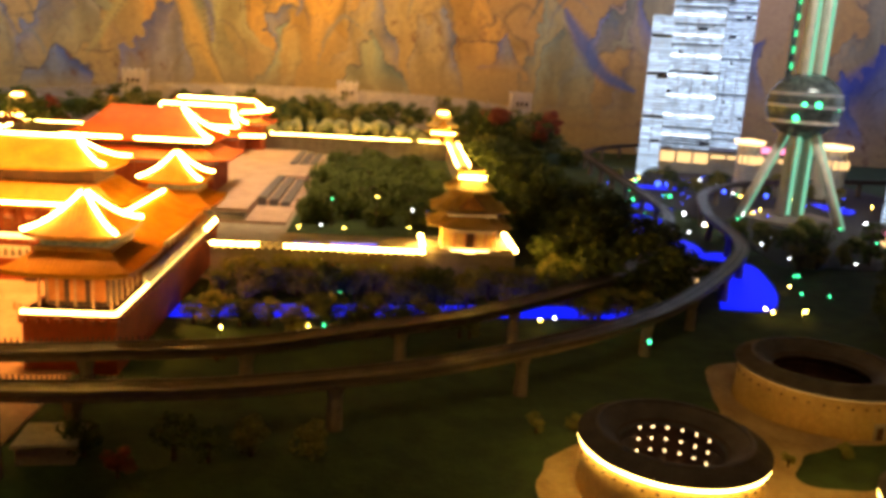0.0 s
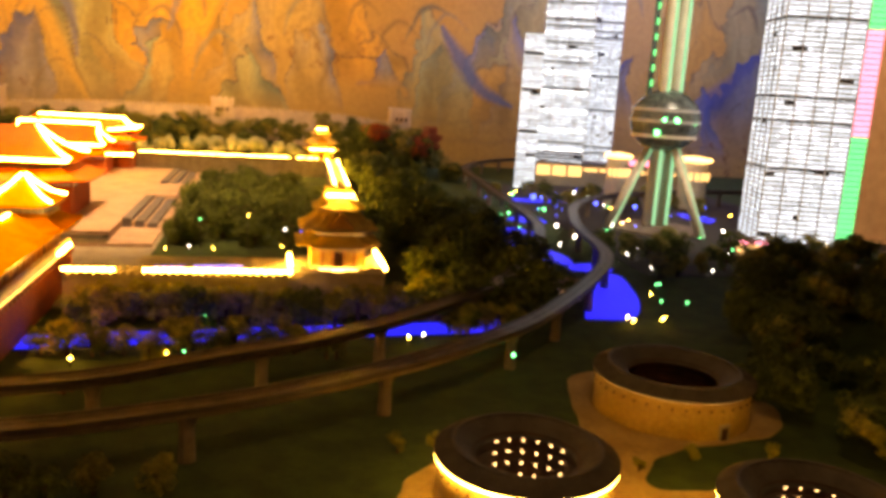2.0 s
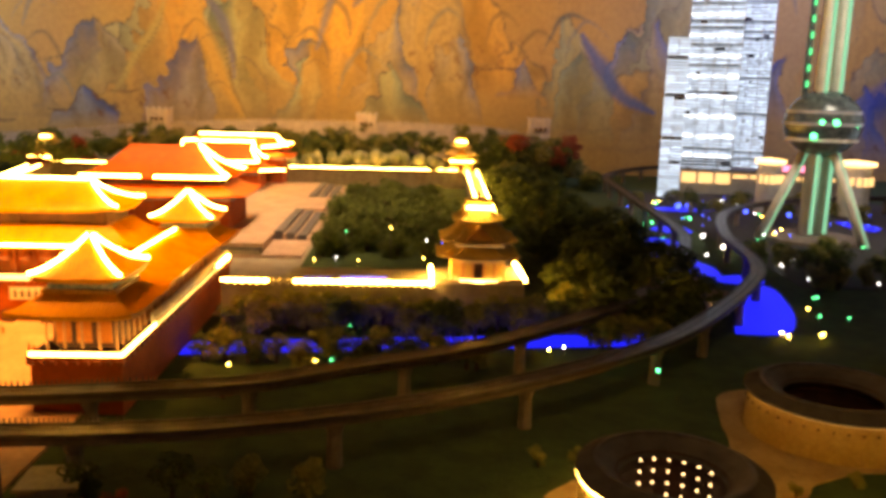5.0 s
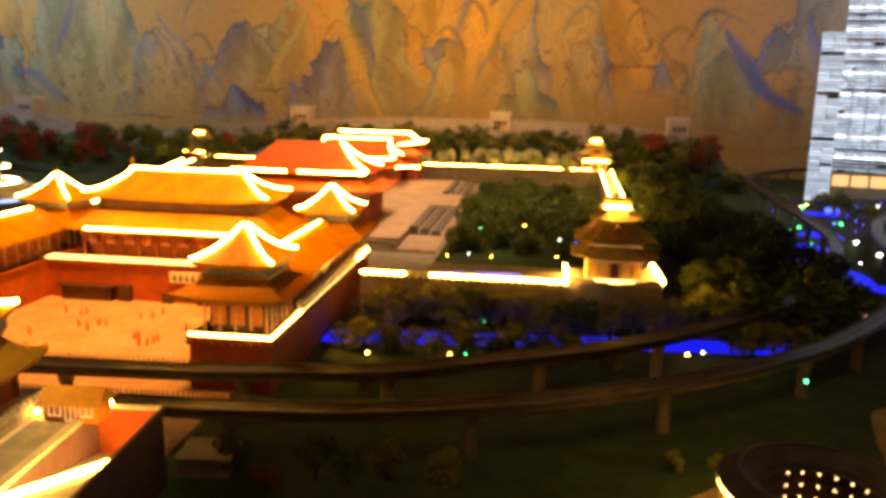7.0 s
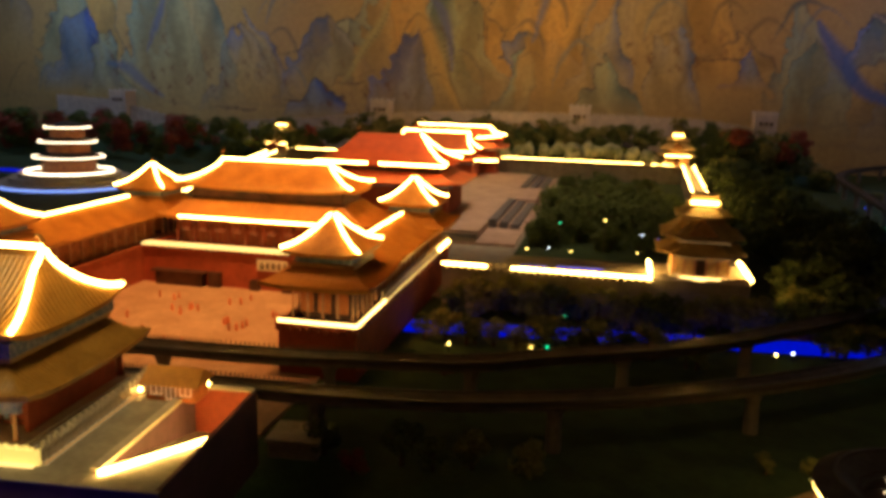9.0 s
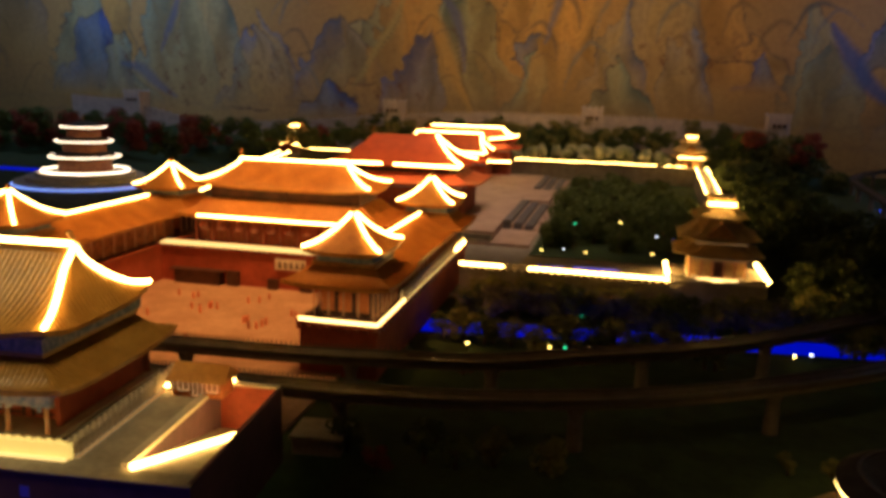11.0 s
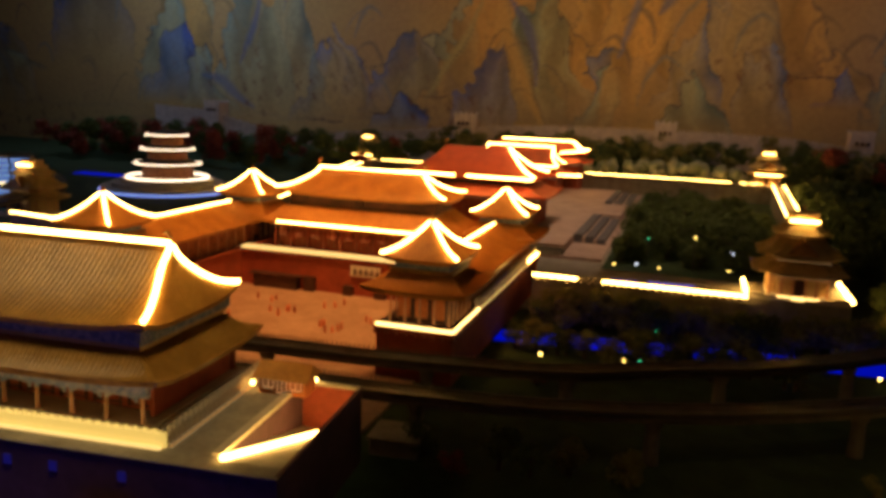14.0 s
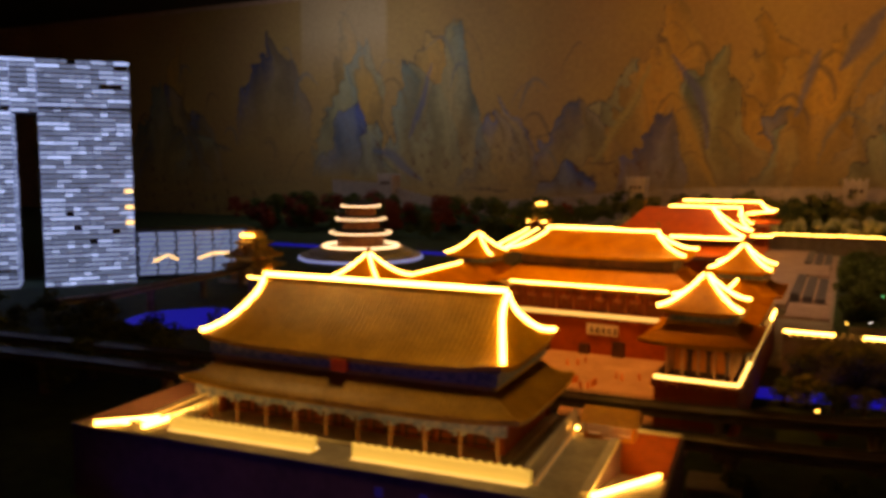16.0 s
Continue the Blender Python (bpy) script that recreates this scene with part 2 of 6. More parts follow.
def tube(bm, pts, r, n=6):
    pts = [Vector(p) for p in pts]
    rings = []
    for i, p in enumerate(pts):
        d = (pts[min(i + 1, len(pts) - 1)] - pts[max(i - 1, 0)]).normalized()
        side = d.cross(Vector((0, 0, 1)))
        side = side.normalized() if side.length > 1e-3 else Vector((1, 0, 0))
        up = side.cross(d)
        rings.append([bm.verts.new(p + r * (math.cos(2 * math.pi * k / n) * side + math.sin(2 * math.pi * k / n) * up)) for k in range(n)])
    for a, b in zip(rings, rings[1:]):
        for k in range(n):
            bm.faces.new((a[k], a[(k + 1) % n], b[(k + 1) % n], b[k]))
    bm.faces.new(rings[0][::-1])
    bm.faces.new(rings[-1])


def ball(bm, x, y, z, r, sub=1):
    bmesh.ops.create_icosphere(bm, subdivisions=sub, radius=r, matrix=Matrix.Translation((x, y, z)))


def mesh_of(name, bm, mat, smooth=False):
    for v in bm.verts:
        v.co *= U
    bmesh.ops.recalc_face_normals(bm, faces=bm.faces[:])
    me = bpy.data.meshes.new(name)
    bm.to_mesh(me)
    bm.free()
    me.materials.append(mat)
    if smooth:
        me.polygons.foreach_set("use_smooth", [True] * len(me.polygons))
    return me


def part(name, bm, mat, parent, label="", smooth=False, kind=""):
    ob = new(name, mesh_of(name, bm, mat, smooth))
    ob.parent = parent
    return tagged(ob, label, kind=kind)


def thing(name, x, y, z, rz=0.0, label="", category="", group="", kind=""):
    ob = new(name)
    ob.matrix_basis = pose(x * U, y * U, z * U, 0, 0, rz)
    return tagged(ob, label, category, group, kind)


def solid(name, bm, mat, label, category, kind="structure", smooth=False):
    return tagged(new(name, mesh_of(name, bm, mat, smooth)), label, category, kind=kind)


def made(build, *args, **kw):
    bm = bmesh.new()
    build(bm, *args, **kw)
    return bm

# ---- the room ----
solid("ground", made(bx, -90, 60, -12, 57, 10.6, 11.0), LAWN, "dark green flocked lawn of the model landscape", "ground")
solid("wall_east", made(bx, 24.5, 61, 29, 29.6, 10.6, 30), WALL_PAINT, "plain tan painted wall beside the towers", "wall")
solid("wall_south", made(bx, -92, 61, -14, -12, 0, 30), WALL_PAINT, "plain painted wall of the hall", "wall")
solid("wall_west", made(bx, -92, -90, -12, 57, 0, 30), WALL_PAINT, "plain painted wall of the hall", "wall")
solid("wall_far_east", made(bx, 60, 62, -12, 29, 0, 30), WALL_PAINT, "plain painted wall of the hall", "wall")
solid("ceiling", made(bx, -92, 62, -14, 59, 30, 31), CEILING_PAINT, "dark painted ceiling of the hall", "ceiling")
solid("wall_north", made(bx, -92, 61, 56.02, 58, 10.6, 30), WALL_PAINT, "plain wall behind the mural", "wall")


# ---- the mural: a blue-green landscape on ochre ----
def waves(x, z, seed, octaves=5, base=0.25):
    """Smooth wandering noise from turned sine waves."""
    rnd = np.random.RandomState(seed)
    out, amp, f = np.zeros_like(x), 1.0, base
    for _ in range(octaves):
        for _ in range(3):
            a, p = rnd.uniform(0, 6.28), rnd.uniform(0, 6.28)
            out += amp / 3 * np.sin(f * rnd.uniform(0.7, 1.4) * (x * np.cos(a) + z * np.sin(a)) * 6.28 + p + out)
        amp, f = amp * 0.55, f * 1.9
    return out


# peaks: apex x, apex z, foot z, half-width to the west, half-width to the east, pigment; the far ones first
PEAKS_WEST = ((-75.0, 27.0, 16.0, 7.0, 9.0, "g"), (-62.0, 24.0, 14.0, 6.5, 5.0, "g"), (-48.6, 27.7, 17.5, 5.2, 5.4, "d"), (-40.1, 24.2, 14.8, 4.4, 3.8, "g"), (-39.5, 20.9, 14.6, 4.2, 3.0, "b"),
              (-39.9, 20.8, 15.0, 4.2, 2.2, "b"), (-37.1, 19.3, 14.0, 2.4, 2.6, "g"), (-30.5, 26.9, 14.2, 3.7, 4.4, "g"), (-25.6, 21.0, 15.4, 1.2, 1.3, "c"))
PEAKS_MIDDLE = ((-20.0, 20.9, 14.6, 4.9, 4.0, "c"), (-14.6, 24.6, 13.4, 5.6, 4.2, "o"), (-13.8, 19.9, 13.2, 4.2, 2.6, "v"), (-21.0, 16.1, 13.2, 2.6, 2.8, "b"),
                (-7.0, 18.7, 13.6, 1.7, 1.8, "g"), (-3.6, 24.0, 14.0, 3.2, 3.4, "o"), (-0.6, 21.9, 15.0, 2.4, 2.4, "c"), (3.7, 20.5, 14.4, 2.5, 2.0, "c"), (-0.2, 18.2, 13.2, 2.6, 2.9, "g"), (8.4, 18.8, 16.2, 1.8, 1.6, "b"))
PEAKS_EAST = ((11.4, 21.8, 14.6, 2.6, 2.4, "g"), (11.9, 19.6, 13.0, 2.2, 3.4, "g"), (17.4, 21.5, 12.6, 2.9, 3.4, "c"), (22.5, 23.0, 13.0, 3.4, 4.0, "o"), (25.9, 19.6, 15.0, 1.6, 1.8, "b"),
              (32.4, 17.4, 12.2, 2.4, 2.6, "b"), (36.8, 21.0, 12.0, 5.0, 4.6, "b"), (44.0, 23.0, 12.0, 4.6, 5.0, "b"))
# crest pigment, body pigment
PIGMENTS = {"b": ((0.04, 0.11, 0.5), (0.2, 0.27, 0.33)), "v": ((0.16, 0.18, 0.42), (0.3, 0.3, 0.32)), "g": ((0.2, 0.3, 0.26), (0.42, 0.4, 0.2)),
            "c": ((0.12, 0.2, 0.42), (0.48, 0.38, 0.16)), "o": ((0.46, 0.32, 0.12), (0.66, 0.38, 0.09)), "d": ((0.08, 0.13, 0.34), (0.34, 0.28, 0.15))}


def paint_mural(x, z):
    """Pigment over the wall: ochre ground, mountains with inked crests that fade at the foot, long brush strokes, groves and boats."""
    n1, n2, n3 = waves(x, z, 1, 4, 0.03), waves(x, z, 2, 5, 0.12), waves(x, z, 3, 5, 0.35)
    col = np.stack([0.52 + 0.05 * n1 + 0.02 * n2, 0.345 + 0.04 * n1 + 0.02 * n2, 0.13 + 0.02 * n1], -1)

    def lay(alpha, colour):
        nonlocal col
        col = col * (1 - alpha[..., None]) + np.asarray(colour) * alpha[..., None]

    def peak(k, ax, az, fz, wl, wr, tone):
        r = np.random.RandomState(100 + k)
        ph = r.uniform(0, 6.28)
        h = az - fz
        bend = r.uniform(-0.9, 0.9)
        xs = x + 0.34 * n3 + 0.5 * n2 + bend * np.sin(np.clip((z - fz) / h, 0, 1.2) * 2.6 + ph)
        u = np.where(xs < ax, (ax - xs) / wl, (xs - ax) / wr)
        t = (z - fz) / h
        # a rounded head that runs out in concave flanks
        sharp, step = r.uniform(0.9, 1.6), r.uniform(0.04, 0.1)
        crest = 1 - 1.05 * u ** sharp + step * np.sin(8 * u + ph) * np.clip(u * 3, 0, 1) + 0.05 * n3 + 0.02 * np.sin(23 * u + ph)
        depth = (crest - t) * h
        inside = np.clip(depth / 0.1, 0, 1) * np.clip((t + 0.05) / 0.5, 0, 1)
        side = np.sign(xs - ax)
        top, low = (np.array(c) for c in PIGMENTS[tone])
        wash = np.exp(-np.clip(depth, 0, None) / (0.27 * h)) * np.clip(0.75 + 0.4 * side * np.sign(np.sin(ph)), 0, 1)
        fold = np.sin(7.0 * u * (1.25 - 0.5 * t) + 1.4 * np.sin(3.2 * t + ph) + 0.8 * n2 + ph)
        paint = top * wash[..., None] + low * (1 - wash[..., None])
        lay(inside * (0.72 + 0.26 * wash), paint * (0.92 + 0.3 * fold)[..., None])
        vein = np.exp(-((fold - 0.86) / 0.1) ** 2) * inside * np.clip(1.1 - t, 0, 1)
        lay(0.5 * vein, (0.2, 0.14, 0.07))
        ink = np.exp(-((depth - 0.06) / 0.1) ** 2) * np.clip(t / 0.35, 0, 1) * np.clip(0.75 + 0.5 * n2, 0.2, 1)
        lay(0.85 * ink, (0.1, 0.09, 0.09))

    def stroke(pts, width, colour, strength=0.9, taper=0.25):
        """A brush stroke along a bent line, wide in the middle and thin at its ends."""
        line = np.array(smooth_points(pts))
        best, where = np.full(x.shape, 1e9), np.zeros(x.shape)
        xs, zs = x + 0.12 * n3, z + 0.08 * n2
        for i, (px, pz) in enumerate(line):
            d = (xs - px) ** 2 + (zs - pz) ** 2
            m = d < best
            best[m], where[m] = d[m], i / (len(line) - 1)
        w = width * (taper + (1 - taper) * np.sin(np.pi * np.clip(where, 0.02, 0.98)))
        lay(strength * np.clip(1.5 - 1.5 * np.sqrt(best) / w, 0, 1), colour)

    rnd = np.random.RandomState(9)
    for k in range(40):
        px = rnd.uniform(-78, 46)
        peak(40 + k, px, rnd.uniform(18, 29), rnd.uniform(13, 17), rnd.uniform(2.5, 6), rnd.uniform(2.5, 6), rnd.choice(["o", "o", "g", "g", "c"]))
    for k, row in enumerate(PEAKS_WEST + PEAKS_MIDDLE + PEAKS_EAST):
        peak(k, *row)
    # the great folded ridge in the middle, with its blue flank and dark seam
    stroke(((-14.6, 24.0), (-13.6, 21.0), (-12.5, 18.2), (-11.6, 16.0), (-10.4, 14.0)), 0.75, (0.66, 0.42, 0.12), 0.85)
    stroke(((-13.6, 23.2), (-12.2, 21.2), (-11.5, 19.4), (-11.1, 17.0)), 0.5, (0.16, 0.18, 0.34), 0.85)
    stroke(((-12.0, 20.0), (-11.5, 17.6), (-11.0, 15.6), (-10.1, 14.1)), 0.14, (0.12, 0.09, 0.07), 0.8)
    stroke(((-15.2, 22.6), (-16.2, 20.4), (-17.6, 18.2), (-19.2, 15.8)), 0.5, (0.5, 0.42, 0.16), 0.8)
    stroke(((-15.4, 21.6), (-16.6, 19.4), (-18.0, 17.2)), 0.13, (0.13, 0.12, 0.1), 0.7)
    # long thin ink folds that run down from the crests
    for k in range(70):
        px, pz, way, drop = rnd.uniform(-70, 44), rnd.uniform(16.5, 26), rnd.choice([-1, 1]), rnd.uniform(1.5, 4.0)
        pts = ((px - way * 0.5 * drop, pz - 0.35 * drop), (px, pz), (px + way * 0.35 * drop, pz - 0.4 * drop), (px + way * 0.5 * drop, pz - drop))
        stroke(pts, rnd.uniform(0.1, 0.26), ((0.15, 0.13, 0.11), (0.2, 0.24, 0.24), (0.24, 0.17, 0.08))[k % 3], 0.65)
    # sweeping blue flanks
    stroke(((12.2, 20.4), (13.4, 18.6), (15.0, 16.5), (17.5, 15.3)), 0.8, (0.1, 0.17, 0.4), 0.85)
    stroke(((9.6, 19.4), (10.4, 21.0), (11.4, 21.7), (12.5, 21.4)), 0.3, (0.14, 0.16, 0.14), 0.8)
    stroke(((-32.4, 23.6), (-33.0, 21.4), (-33.7, 19.8), (-34.3, 17.8)), 0.4, (0.12, 0.16, 0.32), 0.65)
    stroke(((-37.8, 16.9), (-36.3, 16.6), (-34.9, 15.4), (-33.4, 14.5)), 0.6, (0.12, 0.18, 0.34), 0.6)
    stroke(((-4.5, 23.0), (-4.9, 21.4), (-5.7, 19.0)), 0.42, (0.2, 0.22, 0.32), 0.8)
    stroke(((-1.0, 25.4), (-2.0, 23.6), (-3.2, 21.8)), 0.7, (0.12, 0.16, 0.3), 0.7)
    stroke(((-24.8, 17.4), (-22.6, 18.0), (-21.0, 19.0)), 0.14, (0.14, 0.12, 0.1), 0.8)
    stroke(((28.0, 13.4), (31.0, 15.0), (34.0, 17.6), (37.0, 20.4)), 1.0, (0.08, 0.12, 0.42), 0.6)
    # a waterfall of thin dark lines, boats and low banks
    for k in range(4):
        stroke(((-9.5 + 0.24 * k, 20.0), (-9.45 + 0.24 * k, 19.4), (-9.55 + 0.26 * k, 18.7)), 0.07, (0.12, 0.09, 0.07), 0.8, 0.6)
    for bx_, bz in ((-28.0, 13.9), (-26.6, 13.8), (-22.8, 14.6), (5.9, 18.0), (-18.5, 15.9), (7.4, 18.1)):
        stroke(((bx_ - 1.0, bz), (bx_, bz - 0.12), (bx_ + 1.0, bz + 0.03)), 0.13, (0.14, 0.09, 0.07), 0.8)
    # groves of small dark brush dabs
    dabs = np.clip(waves(x, z, 21, 3, 0.9) * 1.8 - 0.7, 0, 1) * np.clip(waves(x, z, 22, 3, 0.09) * 1.8 - 0.3, 0, 1) * np.clip((21 - z) / 3, 0, 1)
    lay(0.75 * dabs, (0.2, 0.09, 0.05))
    bank = np.clip(np.sin(z * 5 + 2.5 * n2) - 0.6, 0, 1) * np.clip((15.0 - z) / 1.2, 0, 1)
    lay(0.5 * bank, (0.2, 0.18, 0.13))
    # one paler upright band high on the west side, growing stronger upward
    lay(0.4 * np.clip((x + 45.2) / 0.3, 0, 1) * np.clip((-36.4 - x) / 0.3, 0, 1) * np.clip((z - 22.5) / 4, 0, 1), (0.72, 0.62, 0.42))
    return np.clip(col, 0.01, 0.9)


def smooth_points(pts, per=8):
    """Points along a Catmull-Rom curve."""
    p = [np.array(q, float) for q in pts]
    out = []
    for i in range(len(p) - 1):
        a, b, c, d = p[max(i - 1, 0)], p[i], p[i + 1], p[min(i + 2, len(p) - 1)]
        for k in range(per):
            t = k / per
            out.append(0.5 * (2 * b + (c - a) * t + (2 * a - 5 * b + 4 * c - d) * t * t + (3 * b - a - 3 * c + d) * t ** 3))
    return out + [p[-1]]


gx, gz = np.meshgrid(np.arange(-80, 48.01, 0.11), np.arange(11.0, 29.6, 0.11))
rows_, cols_ = gx.shape
me = bpy.data.meshes.new("mural")
index = np.arange(rows_ * cols_).reshape(rows_, cols_)
quads = np.stack([index[:-1, :-1], index[:-1, 1:], index[1:, 1:], index[1:, :-1]], -1).reshape(-1, 4)
me.vertices.add(gx.size)
me.vertices.foreach_set("co", (np.stack([gx, np.full_like(gx, 56.0), gz], -1) * U).ravel())
me.loops.add(quads.size)
me.loops.foreach_set("vertex_index", quads.ravel())
me.polygons.add(len(quads))
me.polygons.foreach_set("loop_start", np.arange(0, quads.size, 4))
me.update(calc_edges=True)
layer = me.color_attributes.new("pigment", "FLOAT_COLOR", "POINT")
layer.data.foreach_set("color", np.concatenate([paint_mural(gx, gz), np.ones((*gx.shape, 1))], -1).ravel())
me.materials.append(MURAL)
tagged(new("mural", me), "wall mural of an ochre landscape with blue-green mountains", "mural", kind="structure")

# paved court between the two gates, moat and ponds, sandy paths round the earth houses
court = solid("pavement_court", made(bx, -14.5, -4.6, 9.0, 17.9, 11.0, 11.05), PAVING, "warm tan stone paving of the palace court", "pavement")


solid("pavement_inner", made(bx, -13.5, -2.6, 18.6, 45.2, 11.0, 11.03), GREY_STONE, "grey stone paving inside the palace walls", "pavement")


def sheet(bm, pts, z0, z1):
    """A flat slab over an outline."""
    a, b = [bm.verts.new((x, y, z0)) for x, y in pts], [bm.verts.new((x, y, z1)) for x, y in pts]
    bm.faces.new(a[::-1])
    bm.faces.new(b)
    for i in range(len(pts)):
        j = (i + 1) % len(pts)
        bm.faces.new((a[i], a[j], b[j], b[i]))


def blob(cx, cy, rx, ry, n=40, wob=0.08, seed=0):
    return [(cx + rx * (1 + wob * math.sin(3 * a + seed) + wob * 0.6 * math.sin(5 * a + 2 * seed)) * math.cos(a),
             cy + ry * (1 + wob * math.sin(3 * a + seed) + wob * 0.6 * math.sin(5 * a + 2 * seed)) * math.sin(a)) for a in [2 * math.pi * i / n for i in range(n)]]


# all this water glows by itself instead of being lit blue
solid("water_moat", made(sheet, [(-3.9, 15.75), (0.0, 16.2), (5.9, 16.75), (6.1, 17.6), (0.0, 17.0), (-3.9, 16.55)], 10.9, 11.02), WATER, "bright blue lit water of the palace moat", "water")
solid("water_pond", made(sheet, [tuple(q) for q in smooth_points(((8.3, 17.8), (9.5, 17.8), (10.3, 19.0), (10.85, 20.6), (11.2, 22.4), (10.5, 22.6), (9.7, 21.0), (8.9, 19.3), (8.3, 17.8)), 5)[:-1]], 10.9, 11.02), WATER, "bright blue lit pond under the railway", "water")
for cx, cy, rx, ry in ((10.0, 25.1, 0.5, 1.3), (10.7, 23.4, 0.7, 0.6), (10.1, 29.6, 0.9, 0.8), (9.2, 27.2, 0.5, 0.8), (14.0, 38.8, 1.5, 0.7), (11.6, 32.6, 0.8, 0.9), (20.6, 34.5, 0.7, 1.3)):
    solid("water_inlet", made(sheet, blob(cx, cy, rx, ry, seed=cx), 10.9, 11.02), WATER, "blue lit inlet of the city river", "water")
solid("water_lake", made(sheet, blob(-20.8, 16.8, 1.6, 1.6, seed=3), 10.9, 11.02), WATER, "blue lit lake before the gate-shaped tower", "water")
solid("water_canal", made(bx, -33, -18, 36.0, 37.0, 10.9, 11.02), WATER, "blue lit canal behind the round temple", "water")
# added out of view as a blue light source, not as visible water
solid("blue_fill_front", made(bx, -11.5, -3, 4.4, 5.7, 10.9, 11.02), FRONT_GLOW, "added unseen glowing sheet that lights the terrace front blue", "water")


# ---- roofs ----


def ring(bm, hx, hy, z, flare, n=8):
    """A rectangular loop of 4n points, its corners raised by flare."""
    out = []
    for (ax, ay), (bx_, by_) in (((-1, -1), (1, -1)), ((1, -1), (1, 1)), ((1, 1), (-1, 1)), ((-1, 1), (-1, -1))):
        for i in range(n):
            u = i / n
            lift = flare * abs(2 * u - 1) ** 4
            out.append(bm.verts.new((hx * (ax + (bx_ - ax) * u), hy * (ay + (by_ - ay) * u), z + lift)))
    return out


def levels(hx, hy, ze, rx, ry, zr, flare, gable=1.0, steps=10):
    """Half-sizes and heights of a sweeping roof from eave to ridge; gable < 1 turns the ends upright from there on."""
    out = []
    for i in range(steps + 1):
        s = i / steps
        out.append((hx - (hx - rx) * min(1.0, s / gable), hy - (hy - ry) * s, ze + (zr - ze) * (0.5 * s + 0.5 * s * s), flare * (1 - s) ** 3))
    return out


def roof(bm, lv, thick=0.07):
    loops = [ring(bm, lv[0][0] * 0.9, lv[0][1] * 0.9, lv[0][2] - thick * 0.6, lv[0][3] * 0.5), ring(bm, lv[0][0] * 0.99, lv[0][1] * 0.99, lv[0][2] - thick, lv[0][3])]
    loops += [ring(bm, hx, max(hy, 0.02), z, f) for hx, hy, z, f in lv]
    for a, b in zip(loops, loops[1:]):
        for i in range(len(a)):
            j = (i + 1) % len(a)
            bm.faces.new((a[i], a[j], b[j], b[i]))
    bm.faces.new(loops[0][::-1])
    bm.faces.new(loops[-1])


def roof_ribs(bm, lv, step, r=0.012):
    """Rows of round tiles that run down every slope."""
    def slope(along, out, count):
        for i in range(count):
            u = -1 + 2 * (i + 0.5) / count
            pts = []
            for k, (hx, hy, z, f) in enumerate(lv):
                h, d = (hx, hy) if along == 0 else (hy, hx)
                a = u * lv[0][along]
                if abs(a) > h - 0.005:
                    break
                zz = z + f * abs(a / h) ** 4 + r * 0.6
                pts.append((a, out * d, zz) if along == 0 else (out * d, a, zz))
            if len(pts) > 1:
                tube(bm, pts, r, 3)
    for out in (-1, 1):
        slope(0, out, int(2 * lv[0][0] / step))
        slope(1, out, int(2 * lv[0][1] / step))


def corner_line(lv, sx, sy, lift=0.03):
    return [(sx * hx, sy * max(hy, 0.02), z + f + lift) for hx, hy, z, f in lv[::-1]]


def rope(parent, pts, r=0.038, mat=None, label="glowing warm LED rope"):
    part("led_rope", made(tube, pts, r), mat or LED, parent, label)


def dots(bm, a, b, step, r):
    a, b = Vector(a), Vector(b)
    n = max(1, int((b - a).length / step))
    for i in range(n + 1):
        ball(bm, *(a + (b - a) * (i / n)), r, 1)


def columns(parent, xs, ys, z0, z1, r, mat=None):
    for x in xs:
        for y in ys:
            bm = bmesh.new()
            cyl(bm, x, y, z0 + 0.03, z1, r, r * 0.92, 10)
            cyl(bm, x, y, z0, z0 + 0.04, r * 1.4, r * 1.2, 10)
            part("column", bm, mat or RED_WOOD, parent)


def ridge_ornament(bm, x, y, z, s, r=0.1):
    """An upturned dragon-tail finial at a ridge end."""
    tube(bm, [(x, y, z - r * 0.5), (x + s * r * 0.3, y, z + r * 0.8), (x - s * r * 0.1, y, z + r * 1.6), (x - s * r * 0.6, y, z + r * 1.5)], r * 0.32, 6)


def balustrade(parent, a, b, z, h=0.2, step=0.22, mat=None, name="balustrade"):
    """Posts with rails and panels between two points."""
    a, b = Vector((*a, z)), Vector((*b, z))
    d = (b - a)
    n = max(1, round(d.length / step))
    u = d.normalized()
    side = Vector((-u.y, u.x, 0))
    bm = bmesh.new()
    for t0, t1, w in ((0.0, 0.78, 0.03), (0.8, 0.92, 0.04)) if mat else ((0.08, 0.55, 0.018), (0.68, 0.8, 0.026)):
        v = [a + w * side * s + Vector((0, 0, h * t)) for t in (t0, t1) for s in (-1, 1)]
        w4 = [p + d for p in v]
        vs = [bm.verts.new(p) for p in v + w4]
        for f in ((0, 1, 3, 2), (4, 6, 7, 5), (0, 4, 5, 1), (2, 3, 7, 6), (0, 2, 6, 4), (1, 5, 7, 3)):
            bm.faces.new([vs[i] for i in f])
    rail = part(name, bm, mat or MARBLE, parent, "carved pale stone balustrade")
    bm = bmesh.new()
    cyl(bm, 0, 0, 0, h, 0.034 if mat else 0.03, 0.03, 8)
    ball(bm, 0, 0, h + (0.0 if mat else 0.02), 0.03 if mat else 0.035, 1)
    me = mesh_of("post", bm, mat or MARBLE)
    for i in range(n + 1):
        post = new("post", me)
        post.parent = rail
        post.location = (a + d * (i / n)) * U


